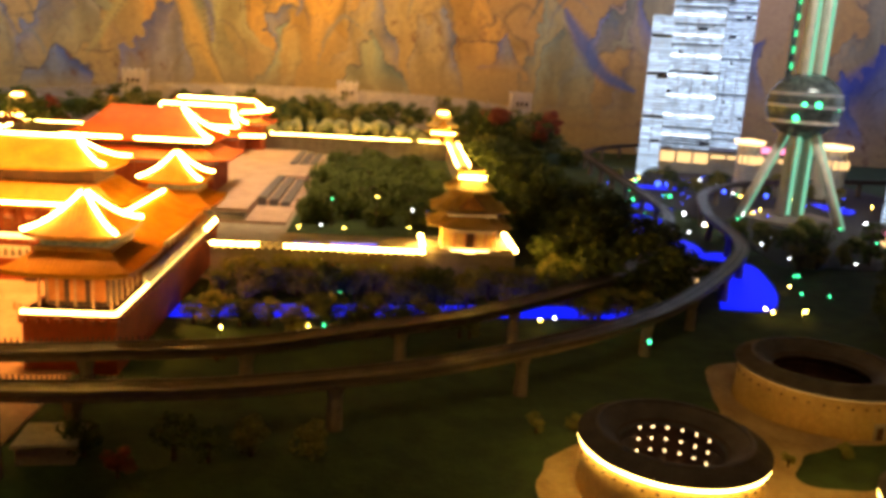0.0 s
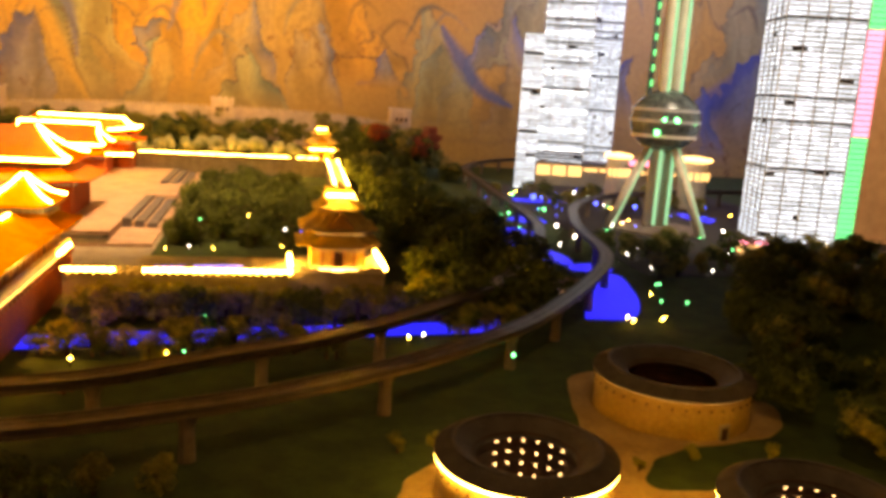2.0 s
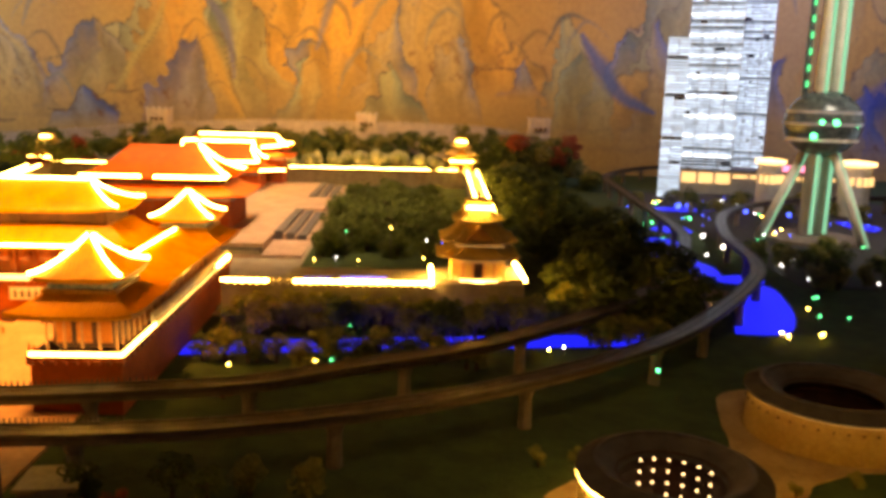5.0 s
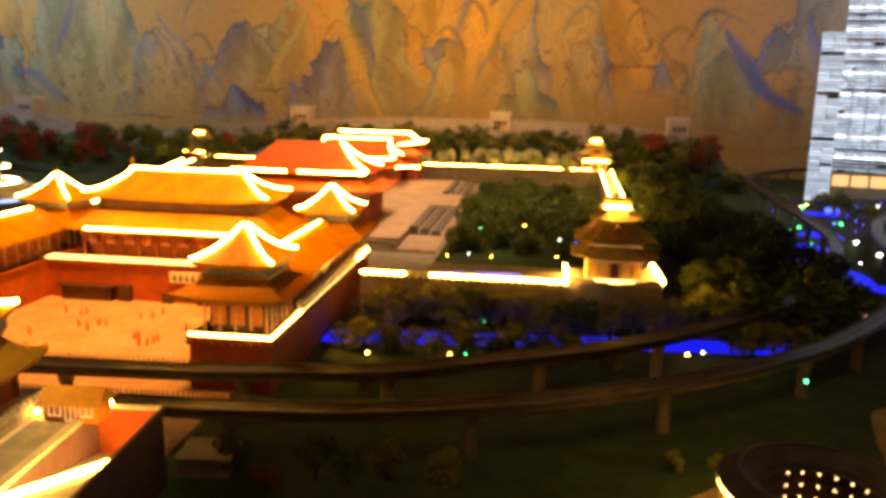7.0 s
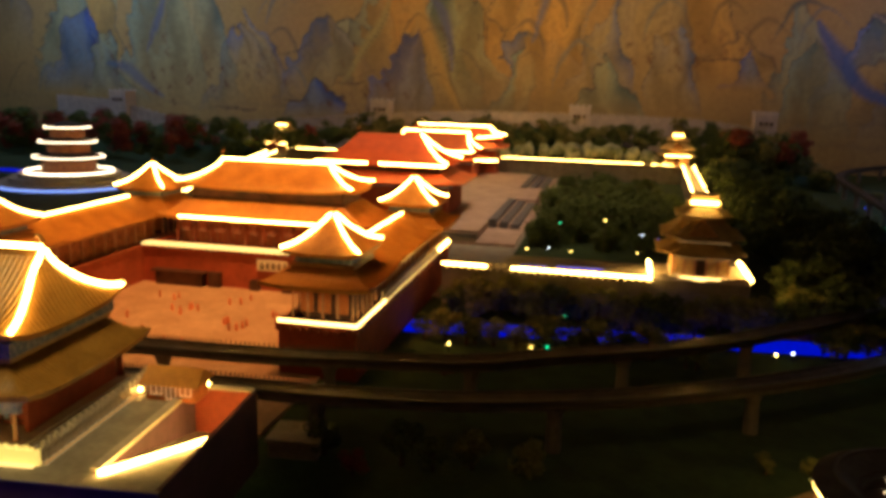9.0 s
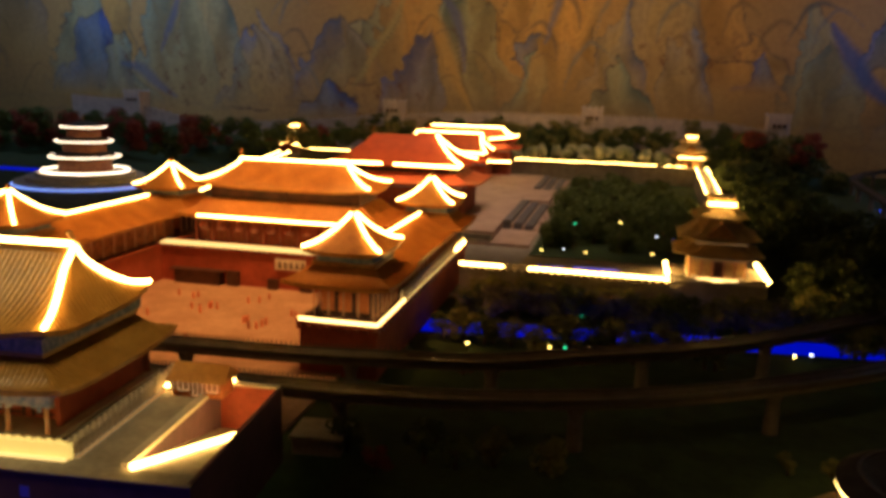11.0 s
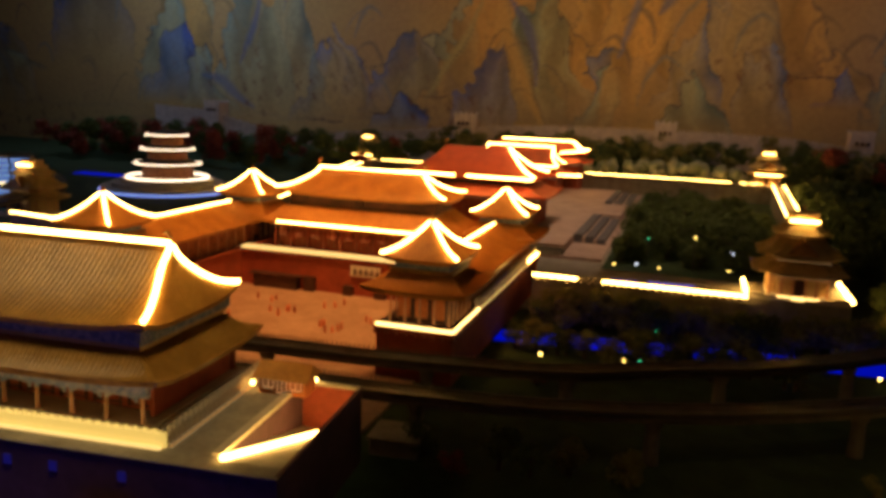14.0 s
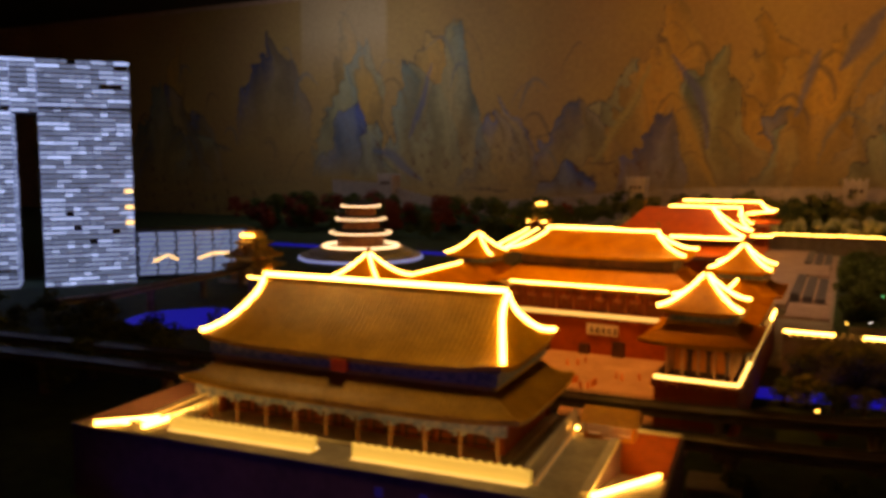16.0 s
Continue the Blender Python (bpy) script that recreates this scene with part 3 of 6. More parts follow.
# ---- front gate hall on its terrace ----
def lattice_bay(bm, x0, x1, y, z0, z1):
    """A shutter: frame bars and a lattice of thin laths."""
    w = 0.025
    for a, b in ((x0, x0 + w), (x1 - w, x1), ((x0 + x1) / 2 - w / 2, (x0 + x1) / 2 + w / 2)):
        bx(bm, a, b, y - 0.02, y, z0, z1)
    for k in range(5):
        z = z0 + (z1 - z0) * (k + 0.5) / 5
        bx(bm, x0, x1, y - 0.014, y - 0.003, z - 0.008, z + 0.008)


GATE_ROT = 4.5
gate = thing("gate_hall", -8.42, 8.07, 12.09, 2.5, "double-eaved red gate hall with yellow roofs outlined in LED ropes", "gate hall")
LO = levels(2.62, 1.29, 0.61, 2.12, 0.95, 0.95, 0.09, steps=6)
UP = levels(2.33, 1.11, 1.19, 1.99, 0.0, 1.98, 0.12, gable=0.8, steps=12)
part("plinth", made(bx, -2.4, 2.4, -1.18, 1.15, 0.0, 0.06), MARBLE, gate)
part("wall", made(bx, -2.2, 2.2, -0.7, 0.9, 0.06, 0.7), RED_WALL, gate)
for sgn in (-1, 1):
    part("side_wall", made(bx, sgn * 2.23 - 0.03, sgn * 2.23 + 0.03, -0.85, 0.95, 0.06, 0.64), RED_WALL, gate)
columns(gate, [-2.25 + 4.5 * i / 9 for i in range(10)], [-1.06], 0.06, 0.6, 0.027, COLUMN_PALE)
columns(gate, [-2.25, 2.25], [1.06], 0.06, 0.6, 0.045)
for i in range(9):
    x = -2.25 + 4.5 * (i + 0.5) / 9
    part("lattice_door", made(lattice_bay, x - 0.2, x + 0.2, -0.71, 0.08, 0.55), DARK_WOOD, gate)
bm = bmesh.new()
for y in (-1.15, 1.15):
    bx(bm, -2.4, 2.4, y - 0.03, y + 0.03, 0.43, 0.6)
for x in (-2.29, 2.29):
    bx(bm, x - 0.03, x + 0.03, -1.07, 1.07, 0.47, 0.63)
part("painted_beam", bm, BEAM_PALE, gate, "pale blue and white painted eave beam")
for i in range(9):
    # a scalloped hanging panel between two columns
    x0, x1 = -2.25 + 4.5 * i / 9 + 0.03, -2.25 + 4.5 * (i + 1) / 9 - 0.03
    bm = bmesh.new()
    for k in range(12):
        u = abs(2 * (k + 0.5) / 12 - 1)
        a, b = x0 + (x1 - x0) * k / 12, x0 + (x1 - x0) * (k + 1) / 12
        bx(bm, a, b, -1.13, -1.1, 0.425 - 0.09 * u ** 3 - 0.012 * (k % 2), 0.43)
    part("hanging_panel", bm, BEAM_PALE, gate, "scalloped blue-white panel under the eave beam")
part("lower_roof", made(roof, LO), TILE_GATE_LIT, gate, "yellow glazed lower roof", smooth=False)
part("lower_roof_tiles", made(roof_ribs, LO, 0.065), TILE_GATE_LIT, gate, kind="stuff")
bm = bmesh.new()
for k in range(110):
    u = -2.55 + 5.1 * k / 109
    for y in (-1.29, 1.29):
        cyl(bm, u, y, 0.6 + 0.09 * abs(u / 2.62) ** 4 - 0.03, 0.6 + 0.09 * abs(u / 2.62) ** 4 + 0.02, 0.016, n=6)
part("eave_tiles", bm, TILE_EDGE, gate, kind="stuff")
part("upper_beam", made(bx, -2.2, 2.2, -1.0, 1.0, 0.93, 1.0), TILE_GOLD, gate, "gold moulding above the lower roof")
part("upper_frieze", made(bx, -2.23, 2.23, -1.03, 1.03, 1.0, 1.17), BEAM, gate, "blue painted frieze under the upper eave")
part("plaque", made(bx, -0.11, 0.11, -1.15, -1.035, 0.99, 1.15), PLAQUE_RED, gate, "small bright red name plaque")
part("upper_roof", made(roof, UP), TILE_GATE_LIT, gate, "yellow glazed upper roof with gables")
part("upper_roof_tiles", made(roof_ribs, UP, 0.075, 0.017), TILE_GATE_LIT, gate, kind="stuff")
part("ridge", made(bx, -2.01, 2.01, -0.05, 0.05, 1.94, 2.03), TILE_EDGE, gate)
part("ridge_finial", made(ridge_ornament, 1.96, 0, 2.04, 1), TILE_EDGE, gate)
part("ridge_finial", made(ridge_ornament, -1.96, 0, 2.04, -1), TILE_EDGE, gate)
rope(gate, [(-1.99, -0.02, 2.06), (1.99, -0.02, 2.06)], 0.036)
for sx in (-1, 1):
    for sy in (-1, 1):
        rope(gate, corner_line(UP, sx, sy, 0.04), 0.037)

terrace = thing("gate_terrace", -8.3, 7.95, 11.0, GATE_ROT, "dark red walled terrace with sunken side ramps and pale parapets", "terrace")
TZ = 1.09
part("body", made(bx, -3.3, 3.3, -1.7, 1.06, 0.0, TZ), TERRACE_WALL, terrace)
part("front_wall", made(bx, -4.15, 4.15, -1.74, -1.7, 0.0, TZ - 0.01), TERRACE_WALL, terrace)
part("deck_edge", made(bx, -4.15, 4.15, -1.76, -1.7, TZ - 0.01, TZ + 0.005), GREY_STONE, terrace)
part("deck", made(bx, -3.3, 3.3, -1.7, 1.06, TZ, TZ + 0.004), GREY_STONE, terrace, "grey stone deck")
for sx in (-1, 1):
    bm = bmesh.new()
    x0, x1 = sorted((sx * 3.3, sx * 4.1))
    v = [bm.verts.new(p) for p in ((x0, -1.7, 0), (x1, -1.7, 0), (x1, 1.0, 0), (x0, 1.0, 0), (x0, -1.7, TZ), (x1, -1.7, TZ), (x1, -1.5, TZ), (x0, -1.5, TZ), (x1, 1.0, 0.45), (x0, 1.0, 0.45))]
    for f in ((0, 1, 5, 4), (4, 5, 6, 7), (7, 6, 8, 9), (3, 9, 8, 2), (0, 3, 2, 1), (1, 2, 8, 6, 5), (0, 4, 7, 9, 3)):
        bm.faces.new([v[i] for i in f])
    part("ramp", bm, GREY_STONE, terrace, "sloping grey ramp")
    xo = sx * 4.1
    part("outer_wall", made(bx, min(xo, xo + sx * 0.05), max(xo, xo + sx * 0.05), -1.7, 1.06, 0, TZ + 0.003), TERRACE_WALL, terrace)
    part("end_wall", made(bx, min(x0, x1), max(x0, x1), 1.0, 1.06, 0, TZ), RED_WALL, terrace)
    part("coping", made(bx, min(x0, x1) - 0.02, max(x0, x1) + 0.02, 0.98, 1.08, TZ, TZ + 0.03), MARBLE, terrace)
    rope(terrace, [(sx * 3.4, -1.52, TZ + 0.04), (sx * 3.86, 0.78, 0.58)], 0.036)
    part("kerb", made(bx, sx * 3.3 - 0.06, sx * 3.3 + 0.06, -1.45, 1.0, TZ + 0.004, TZ + 0.05), MARBLE, terrace)
# the two front balustrades glow as a whole in place of light on them
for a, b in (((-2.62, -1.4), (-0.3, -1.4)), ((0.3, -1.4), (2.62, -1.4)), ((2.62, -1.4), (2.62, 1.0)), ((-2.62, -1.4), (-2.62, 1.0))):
    balustrade(terrace, a, b, TZ, 0.19, 0.12, GLOWING_STONE if a[1] == b[1] else None)
    lo = Vector((*a, TZ + 0.012))
    hi = Vector((*b, TZ + 0.012))
    out = Vector((0, -0.05, 0)) if a[1] == b[1] else Vector((0.05 * (1 if a[0] > 0 else -1), 0, 0))
    # these strips are added to light the balustrade and the gate columns
    part("led_strip", made(tube, [lo + out * 1.6, hi + out * 1.6], 0.026), LED_SOFT if a[1] == b[1] else LED_FAINT, terrace, "added warm strip lighting the balustrade foot")
    if a[1] == b[1]:
        part("led_strip", made(tube, [lo - out * 1.6, hi - out * 1.6], 0.022), LED_PALE, terrace, "added warm strip behind the balustrade, lighting the columns")
rope(terrace, [(-3.75, -1.72, TZ + 0.04), (-3.06, -1.15, TZ + 0.04)], 0.04)
rope(terrace, [(-3.01, -1.55, TZ + 0.04), (-2.8, -0.15, TZ + 0.04)], 0.04)
for x, y in ((2.95, 0.62), (3.72, 0.98)):
    part("lamp_bulb", made(ball, x - 0.2, y - 0.05, TZ + 0.1, 0.035, 2), LED, terrace, smooth=True)

# small glowing panels stand in for blurred blue reflections on the front wall
for x in (0.82, 1.42, 2.3):
    part("blue_glow", made(bx, x - 0.05, x + 0.05, -1.755, -1.741, TZ - 0.3, TZ - 0.18), BLUE_DIM, terrace, "dim glowing panel in place of a blue reflection")
hut = thing("guard_hut", -5.15, 8.87, 12.09, 3.5, "small orange-brown guard hut with lit lattice windows", "hut")
part("body", made(bx, -0.33, 0.33, -0.17, 0.2, 0, 0.24), PANEL_LIT, hut)
bm = bmesh.new()
v = [bm.verts.new(p) for p in ((-0.4, -0.25, 0.23), (0.4, -0.25, 0.23), (0.4, 0.27, 0.23), (-0.4, 0.27, 0.23), (-0.38, 0.0, 0.42), (0.38, 0.0, 0.42))]
for f in ((0, 1, 5, 4), (2, 3, 4, 5), (0, 4, 3), (1, 2, 5), (0, 3, 2, 1)):
    bm.faces.new([v[i] for i in f])
part("roof", bm, TILE, hut)
for x0, x1, z0 in ((-0.28, -0.12, 0.08), (-0.07, 0.07, 0.02), (0.12, 0.28, 0.08)):
    bm = bmesh.new()
    for a, b, c, d in ((x0, x1, z0, z0 + 0.015), (x0, x1, 0.2, 0.215), (x0, x0 + 0.012, z0, 0.21), (x1 - 0.012, x1, z0, 0.21), ((x0 + x1) / 2 - 0.006, (x0 + x1) / 2 + 0.006, z0, 0.21)):
        bx(bm, a, b, -0.185, -0.172, c, d)
    part("window_frame", bm, HUT_GLOW, hut, "glowing yellow window frame")


# ---- the U-shaped palace gate ----
palace = thing("palace_gate", -8.31, 15.0, 11.0, 0, "U-shaped red palace gate with yellow-roofed halls and LED outlines", "palace gate")
# wings reach from y = -2.35 to 5.6, the middle block from 2.8
WX = 3.66
for sx in (-1, 1):
    part("wing_base", made(bx, sx * WX - 0.72, sx * WX + 0.72, -2.35, 5.6, 0, 1.0), RED_WALL, palace, "red plastered wing wall")
part("middle_base", made(bx, -WX + 0.72, WX - 0.72, 2.8, 5.6, 0, 0.997), RED_WALL, palace, "red plastered front wall")
for sx in (-1, 1):
    bm = bmesh.new()
    bx(bm, sx * WX - 0.76, sx * WX + 0.76, -2.39, 5.6, 0.93, 1.0)
    for k in range(32):
        y = -2.39 + 7.9 * k / 31
        bx(bm, sx * (WX + 0.74) - 0.04, sx * (WX + 0.74) + 0.04, y - 0.05, y + 0.05, 0.86, 0.93)
    for k in range(9):
        x = sx * WX - 0.7 + 1.4 * k / 8
        bx(bm, x - 0.05, x + 0.05, -2.43, -2.35, 0.86, 0.93)
    part("cornice", bm, RED_WOOD, palace, "dark notched cornice")
bm = bmesh.new()
for k in range(40):
    x = -2.9 + 5.8 * k / 39
    bx(bm, x - 0.045, x + 0.045, 2.74, 2.8, 0.9, 0.98)
part("cornice", bm, RED_WOOD, palace)
# the whole parapet glows, standing in for the light on its stone
bm = bmesh.new()
bx(bm, -2.94, 2.94, 2.72, 3.05, 1.0, 1.05)
part("parapet", bm, LED_SOFT, palace, "pale parapet that glows in place of strip light")


def palace_pavilion(cx, cy, hx_up, hx_lo, z_up, z_apex, dotted=True, led_back=True):
    """A square double-eaved pavilion on the wing, with arched openings between slim columns."""
    def shifted(pts):
        return [(cx + x, cy + y, z) for x, y, z in pts]

    def moved(bm):
        bmesh.ops.translate(bm, verts=bm.verts[:], vec=(cx, cy, 0))
        return bm
    b = 0.56
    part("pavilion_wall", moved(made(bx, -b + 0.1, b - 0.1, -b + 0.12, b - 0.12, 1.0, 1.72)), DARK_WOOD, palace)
    columns(palace, [cx - b + 2 * b * i / 4 for i in range(5)], [cy - b, cy + b], 1.0, 1.66, 0.024, COLUMN_PALE)
    columns(palace, [cx - b, cx + b], [cy - b / 2, cy, cy + b / 2], 1.0, 1.66, 0.024, COLUMN_PALE)
    for i in range(3):
        x = cx - 0.33 + 0.33 * i
        bm = bmesh.new()
        arch = [(x + 0.12 * math.cos(a), 1.4 + 0.16 * math.sin(a)) for a in [math.pi * k / 8 for k in range(9)]]
        pts = [(x + 0.12, 1.1)] + arch + [(x - 0.12, 1.1)]
        vs0 = [bm.verts.new((px, cy - b + 0.085, pz)) for px, pz in pts]
        vs1 = [bm.verts.new((px, cy - b + 0.11, pz)) for px, pz in pts]
        bm.faces.new(vs0)
        bm.faces.new(vs1[::-1])
        for k in range(len(pts)):
            j = (k + 1) % len(pts)
            bm.faces.new((vs0[k], vs0[j], vs1[j], vs1[k]))
        part("arched_panel", bm, PANEL_LIT, palace, "orange arched window panel")
    part("frieze", moved(made(bx, -b - 0.05, b + 0.05, -b - 0.05, b + 0.05, 1.58, 1.7)), BEAM, palace, "blue-green painted frieze")
    lo = levels(hx_lo, hx_lo + 0.06, 1.7, 0.56, 0.56, 1.95, 0.06, steps=5)
    up = levels(hx_up, hx_up, z_up, 0.04, 0.04, z_apex, 0.06, steps=8)
    part("lower_roof", moved(made(roof, lo)), TILE, palace)
    part("lower_roof_tiles", moved(made(roof_ribs, lo, 0.07, 0.01)), TILE, palace, kind="stuff")
    part("upper_wall", moved(made(bx, -0.52, 0.52, -0.52, 0.52, 1.9, z_up - 0.02)), BEAM, palace)
    part("sill_band", moved(made(bx, -0.6, 0.6, -0.6, 0.6, 1.96, 2.02)), TILE_EDGE, palace)
    part("upper_roof", moved(made(roof, up)), TILE, palace)
    part("upper_roof_tiles", moved(made(roof_ribs, up, 0.07, 0.01)), TILE, palace, kind="stuff")
    bm = bmesh.new()
    cyl(bm, cx, cy, z_apex - 0.02, z_apex + 0.08, 0.05, 0.03, 8)
    ball(bm, cx, cy, z_apex + 0.12, 0.05, 2)
    part("finial", bm, TILE_EDGE, palace, "gilt finial")
    for sx in (-1, 1):
        for sy in (-1, 1):
            rope(palace, shifted(corner_line(up, sx, sy)), 0.03)
    if dotted:
        bm = bmesh.new()
        for sy in (-1, 1):
            dots(bm, (cx - hx_up * 0.8, cy + sy * (hx_up - 0.03), z_up - 0.02), (cx + hx_up * 0.8, cy + sy * (hx_up - 0.03), z_up - 0.02), 0.11, 0.02)
        part("led_dots", bm, LED, palace, "row of LED dots under the eave")


for sx in (-1, 1):
    palace_pavilion(sx * WX, -1.5, 0.72, 1.0, 2.22, 2.8)
    palace_pavilion(sx * WX, 4.57, 0.72, 1.0, 2.22, 2.8)

    def at_wing(bm):
        bmesh.ops.translate(bm, verts=bm.verts[:], vec=(sx * WX, 1.5, 0))
        return bm
    GAL = levels(0.8, 2.3, 1.62, 0.02, 2.28, 2.05, 0.0, steps=5)
    part("gallery_wall", at_wing(made(bx, -0.48, 0.48, -2.25, 2.25, 1.0, 1.65)), LATTICE, palace)
    part("gallery_roof", at_wing(made(roof, GAL)), TILE, palace, "long yellow gallery roof")
    part("gallery_roof_tiles", at_wing(made(roof_ribs, GAL, 0.075, 0.01)), TILE, palace, kind="stuff")
    columns(palace, [sx * WX + 0.55, sx * WX - 0.55], [-0.6 + 0.42 * k for k in range(11)], 1.0, 1.6, 0.025, COLUMN_PALE)
    rope(palace, [(sx * WX, -0.2, 2.1), (sx * WX, 3.4, 2.1)], 0.028)
    balustrade(palace, (sx * WX + sx * 0.68, -0.6), (sx * WX + sx * 0.68, 5.5), 1.0, 0.2, 0.2)
    part("led_strip", made(tube, [(sx * WX + sx * 0.755, -0.5, 1.015), (sx * WX + sx * 0.755, 4.2, 1.015)], 0.012), LED_SOFT, palace, "thin LED strip at the gallery balustrade foot")
    for a, b in (((-0.72, -2.38), (0.74, -2.38)), ((sx * 0.74, -2.38), (sx * 0.74, -0.6))):
        part("led_strip", made(tube, [(sx * WX + a[0], a[1], 1.03), (sx * WX + b[0], b[1], 1.03)], 0.036), LED_MID, palace, "bright LED strip on the wall top")
    part("led_strip", made(tube, [(sx * WX + sx * 0.72, 4.3, 1.05), (sx * WX + sx * 0.72, 5.5, 1.05)], 0.045), LED, palace)

# main hall of the palace gate
HX, HY = 0.14, 4.1
HLO = levels(2.75, 1.25, 1.72, 2.1, 0.8, 2.15, 0.08, steps=5)
HUP = levels(2.32, 0.95, 2.5, 1.5, 0.0, 3.08, 0.1, gable=0.9, steps=10)


def at_hall(bm):
    bmesh.ops.translate(bm, verts=bm.verts[:], vec=(HX, HY, 0))
    return bm


part("hall_wall", at_hall(made(bx, -2.2, 2.2, -0.75, 1.1, 1.0, 1.8)), RED_WALL, palace)
columns(palace, [HX - 2.3 + 4.6 * i / 10 for i in range(11)], [HY - 0.95], 1.0, 1.7, 0.032)
for i in range(10):
    x = HX - 2.3 + 4.6 * (i + 0.5) / 10
    part("lattice_door", made(lattice_bay, x - 0.17, x + 0.17, HY - 0.77, 1.05, 1.55), LATTICE, palace)
    bm = bmesh.new()
    lathe(bm, [(0.01, 1.62), (0.13, 1.58), (0.16, 1.45), (0.12, 1.36), (0.01, 1.36)], 10, x, HY - 0.9)
    part("drapery", bm, RED_WOOD, palace, "orange scalloped eave drapery")
part("frieze", at_hall(made(bx, -2.35, 2.35, -1.0, 1.1, 1.6, 1.7)), BEAM, palace)
part("lower_roof", at_hall(made(roof, HLO)), TILE, palace)
part("lower_roof_tiles", at_hall(made(roof_ribs, HLO, 0.075, 0.011)), TILE, palace, kind="stuff")
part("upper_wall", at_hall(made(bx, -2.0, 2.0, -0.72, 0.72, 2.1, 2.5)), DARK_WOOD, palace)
part("plaque", at_hall(made(bx, -0.1, 0.1, -0.85, -0.74, 2.2, 2.45)), DARK_WOOD, palace)
part("upper_roof", at_hall(made(roof, HUP)), TILE, palace)
part("upper_roof_tiles", at_hall(made(roof_ribs, HUP, 0.075, 0.011)), TILE, palace, kind="stuff")
rope(palace, [(HX - 1.5, HY, 3.12), (HX + 1.5, HY, 3.12)], 0.029)
for sx in (-1, 1):
    for sy in (-1, 1):
        rope(palace, [(HX + x, HY + y, z) for x, y, z in corner_line(HUP, sx, sy)], 0.029)
rope(palace, [(HX - 2.1, HY - 1.25, 1.76), (HX + 2.0, HY - 1.25, 1.76)], 0.028)
part("ridge_finial", made(ridge_ornament, HX + 1.48, HY, 3.2, 1, 0.08), TILE_EDGE, palace)
part("ridge_finial", made(ridge_ornament, HX - 1.48, HY, 3.2, -1, 0.08), TILE_EDGE, palace)

# openings and boards of the red front wall
for x0, x1, z1 in ((0.85, 1.15, 0.42), (0.0, 0.25, 0.3), (-1.1, -0.8, 0.42)):
    part("doorway", made(bx, x0, x1, 2.66, 2.82, 0.05, z1), DARK_WOOD, palace, "dark recessed doorway")
part("dark_stall", made(bx, -2.5, -1.25, 2.6, 2.8, 0.05, 0.38), DARK_WOOD, palace, "long dark stall along the wall")
part("stall_top", made(bx, -2.6, -1.15, 2.55, 2.8, 0.38, 0.42), DARK_WOOD, palace)
sign = thing("palace_sign", -8.31 + 0.55, 17.78, 11.55, 0, "pale sign board with five dark characters", "sign")
part("board", made(bx, -0.38, 0.42, -0.03, 0.0, 0.0, 0.28), SIGN_PALE, sign)
for k in range(5):
    bm = bmesh.new()
    x = -0.3 + 0.15 * k
    bx(bm, x, x + 0.1, -0.04, -0.032, 0.06, 0.09)
    bx(bm, x, x + 0.1, -0.04, -0.032, 0.13, 0.155)
    bx(bm, x + 0.035, x + 0.065, -0.042, -0.034, 0.05, 0.22)
    part("character_bar", bm, DARK_WOOD, sign)


# ---- far palace halls ----
def far_hall(x, y, z0, name, label, lo, up, tile, ropes, rz=0.0):
    """A double-eaved hall; lo and up are roof levels above z0, ropes the LED lines."""
    ob = thing(name, x, y, z0, rz, label, "palace hall")
    part("body", made(bx, -lo[0][0] * 0.82, lo[0][0] * 0.82, -lo[0][1] * 0.8, lo[0][1] * 0.8, 0, lo[0][2] + 0.1), RED_WALL, ob)
    part("frieze", made(bx, -lo[0][0] * 0.86, lo[0][0] * 0.86, -lo[0][1] * 0.86, lo[0][1] * 0.86, lo[0][2] - 0.14, lo[0][2] - 0.02), BEAM, ob)
    columns(ob, [lo[0][0] * (-0.85 + 1.7 * k / 8) for k in range(9)], [-lo[0][1] * 0.88], 0, lo[0][2] - 0.05, 0.04)
    part("lower_roof", made(roof, lo), tile, ob)
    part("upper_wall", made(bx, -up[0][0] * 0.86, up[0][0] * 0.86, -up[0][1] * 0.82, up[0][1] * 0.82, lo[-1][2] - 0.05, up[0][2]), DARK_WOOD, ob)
    part("upper_roof", made(roof, up), tile, ob)
    part("upper_roof_tiles", made(roof_ribs, up, 0.11, 0.014), tile, ob, kind="stuff")
    part("ridge_finial", made(ridge_ornament, up[-1][0], 0, up[-1][2] + 0.03, 1, 0.12), TILE_EDGE, ob)
    part("ridge_finial", made(ridge_ornament, -up[-1][0], 0, up[-1][2] + 0.03, -1, 0.12), TILE_EDGE, ob)
    for line in ropes:
        rope(ob, line, 0.045)
    return ob


LO2 = levels(3.1, 1.9, 1.55, 2.3, 1.3, 1.9, 0.1, steps=5)
UP2 = levels(2.55, 1.5, 2.15, 1.25, 0.0, 3.2, 0.12, steps=10)
far_hall(-8.15, 29.7, 11.0, "supreme_hall", "great hall with a red-orange tiled hip roof and LED eaves", LO2, UP2, TILE_RED,
         [corner_line(UP2, 1, -1), corner_line(UP2, 1, 1), [(-2.5, -1.5, 2.2), (-0.45, -1.5, 2.2)], [(0.0, -1.5, 2.2), (2.5, -1.5, 2.2)]])
LO3 = levels(2.6, 1.5, 1.25, 2.0, 1.0, 1.5, 0.1, steps=5)
UP3 = levels(2.2, 1.2, 1.65, 1.75, 0.0, 2.6, 0.1, gable=0.7, steps=10)
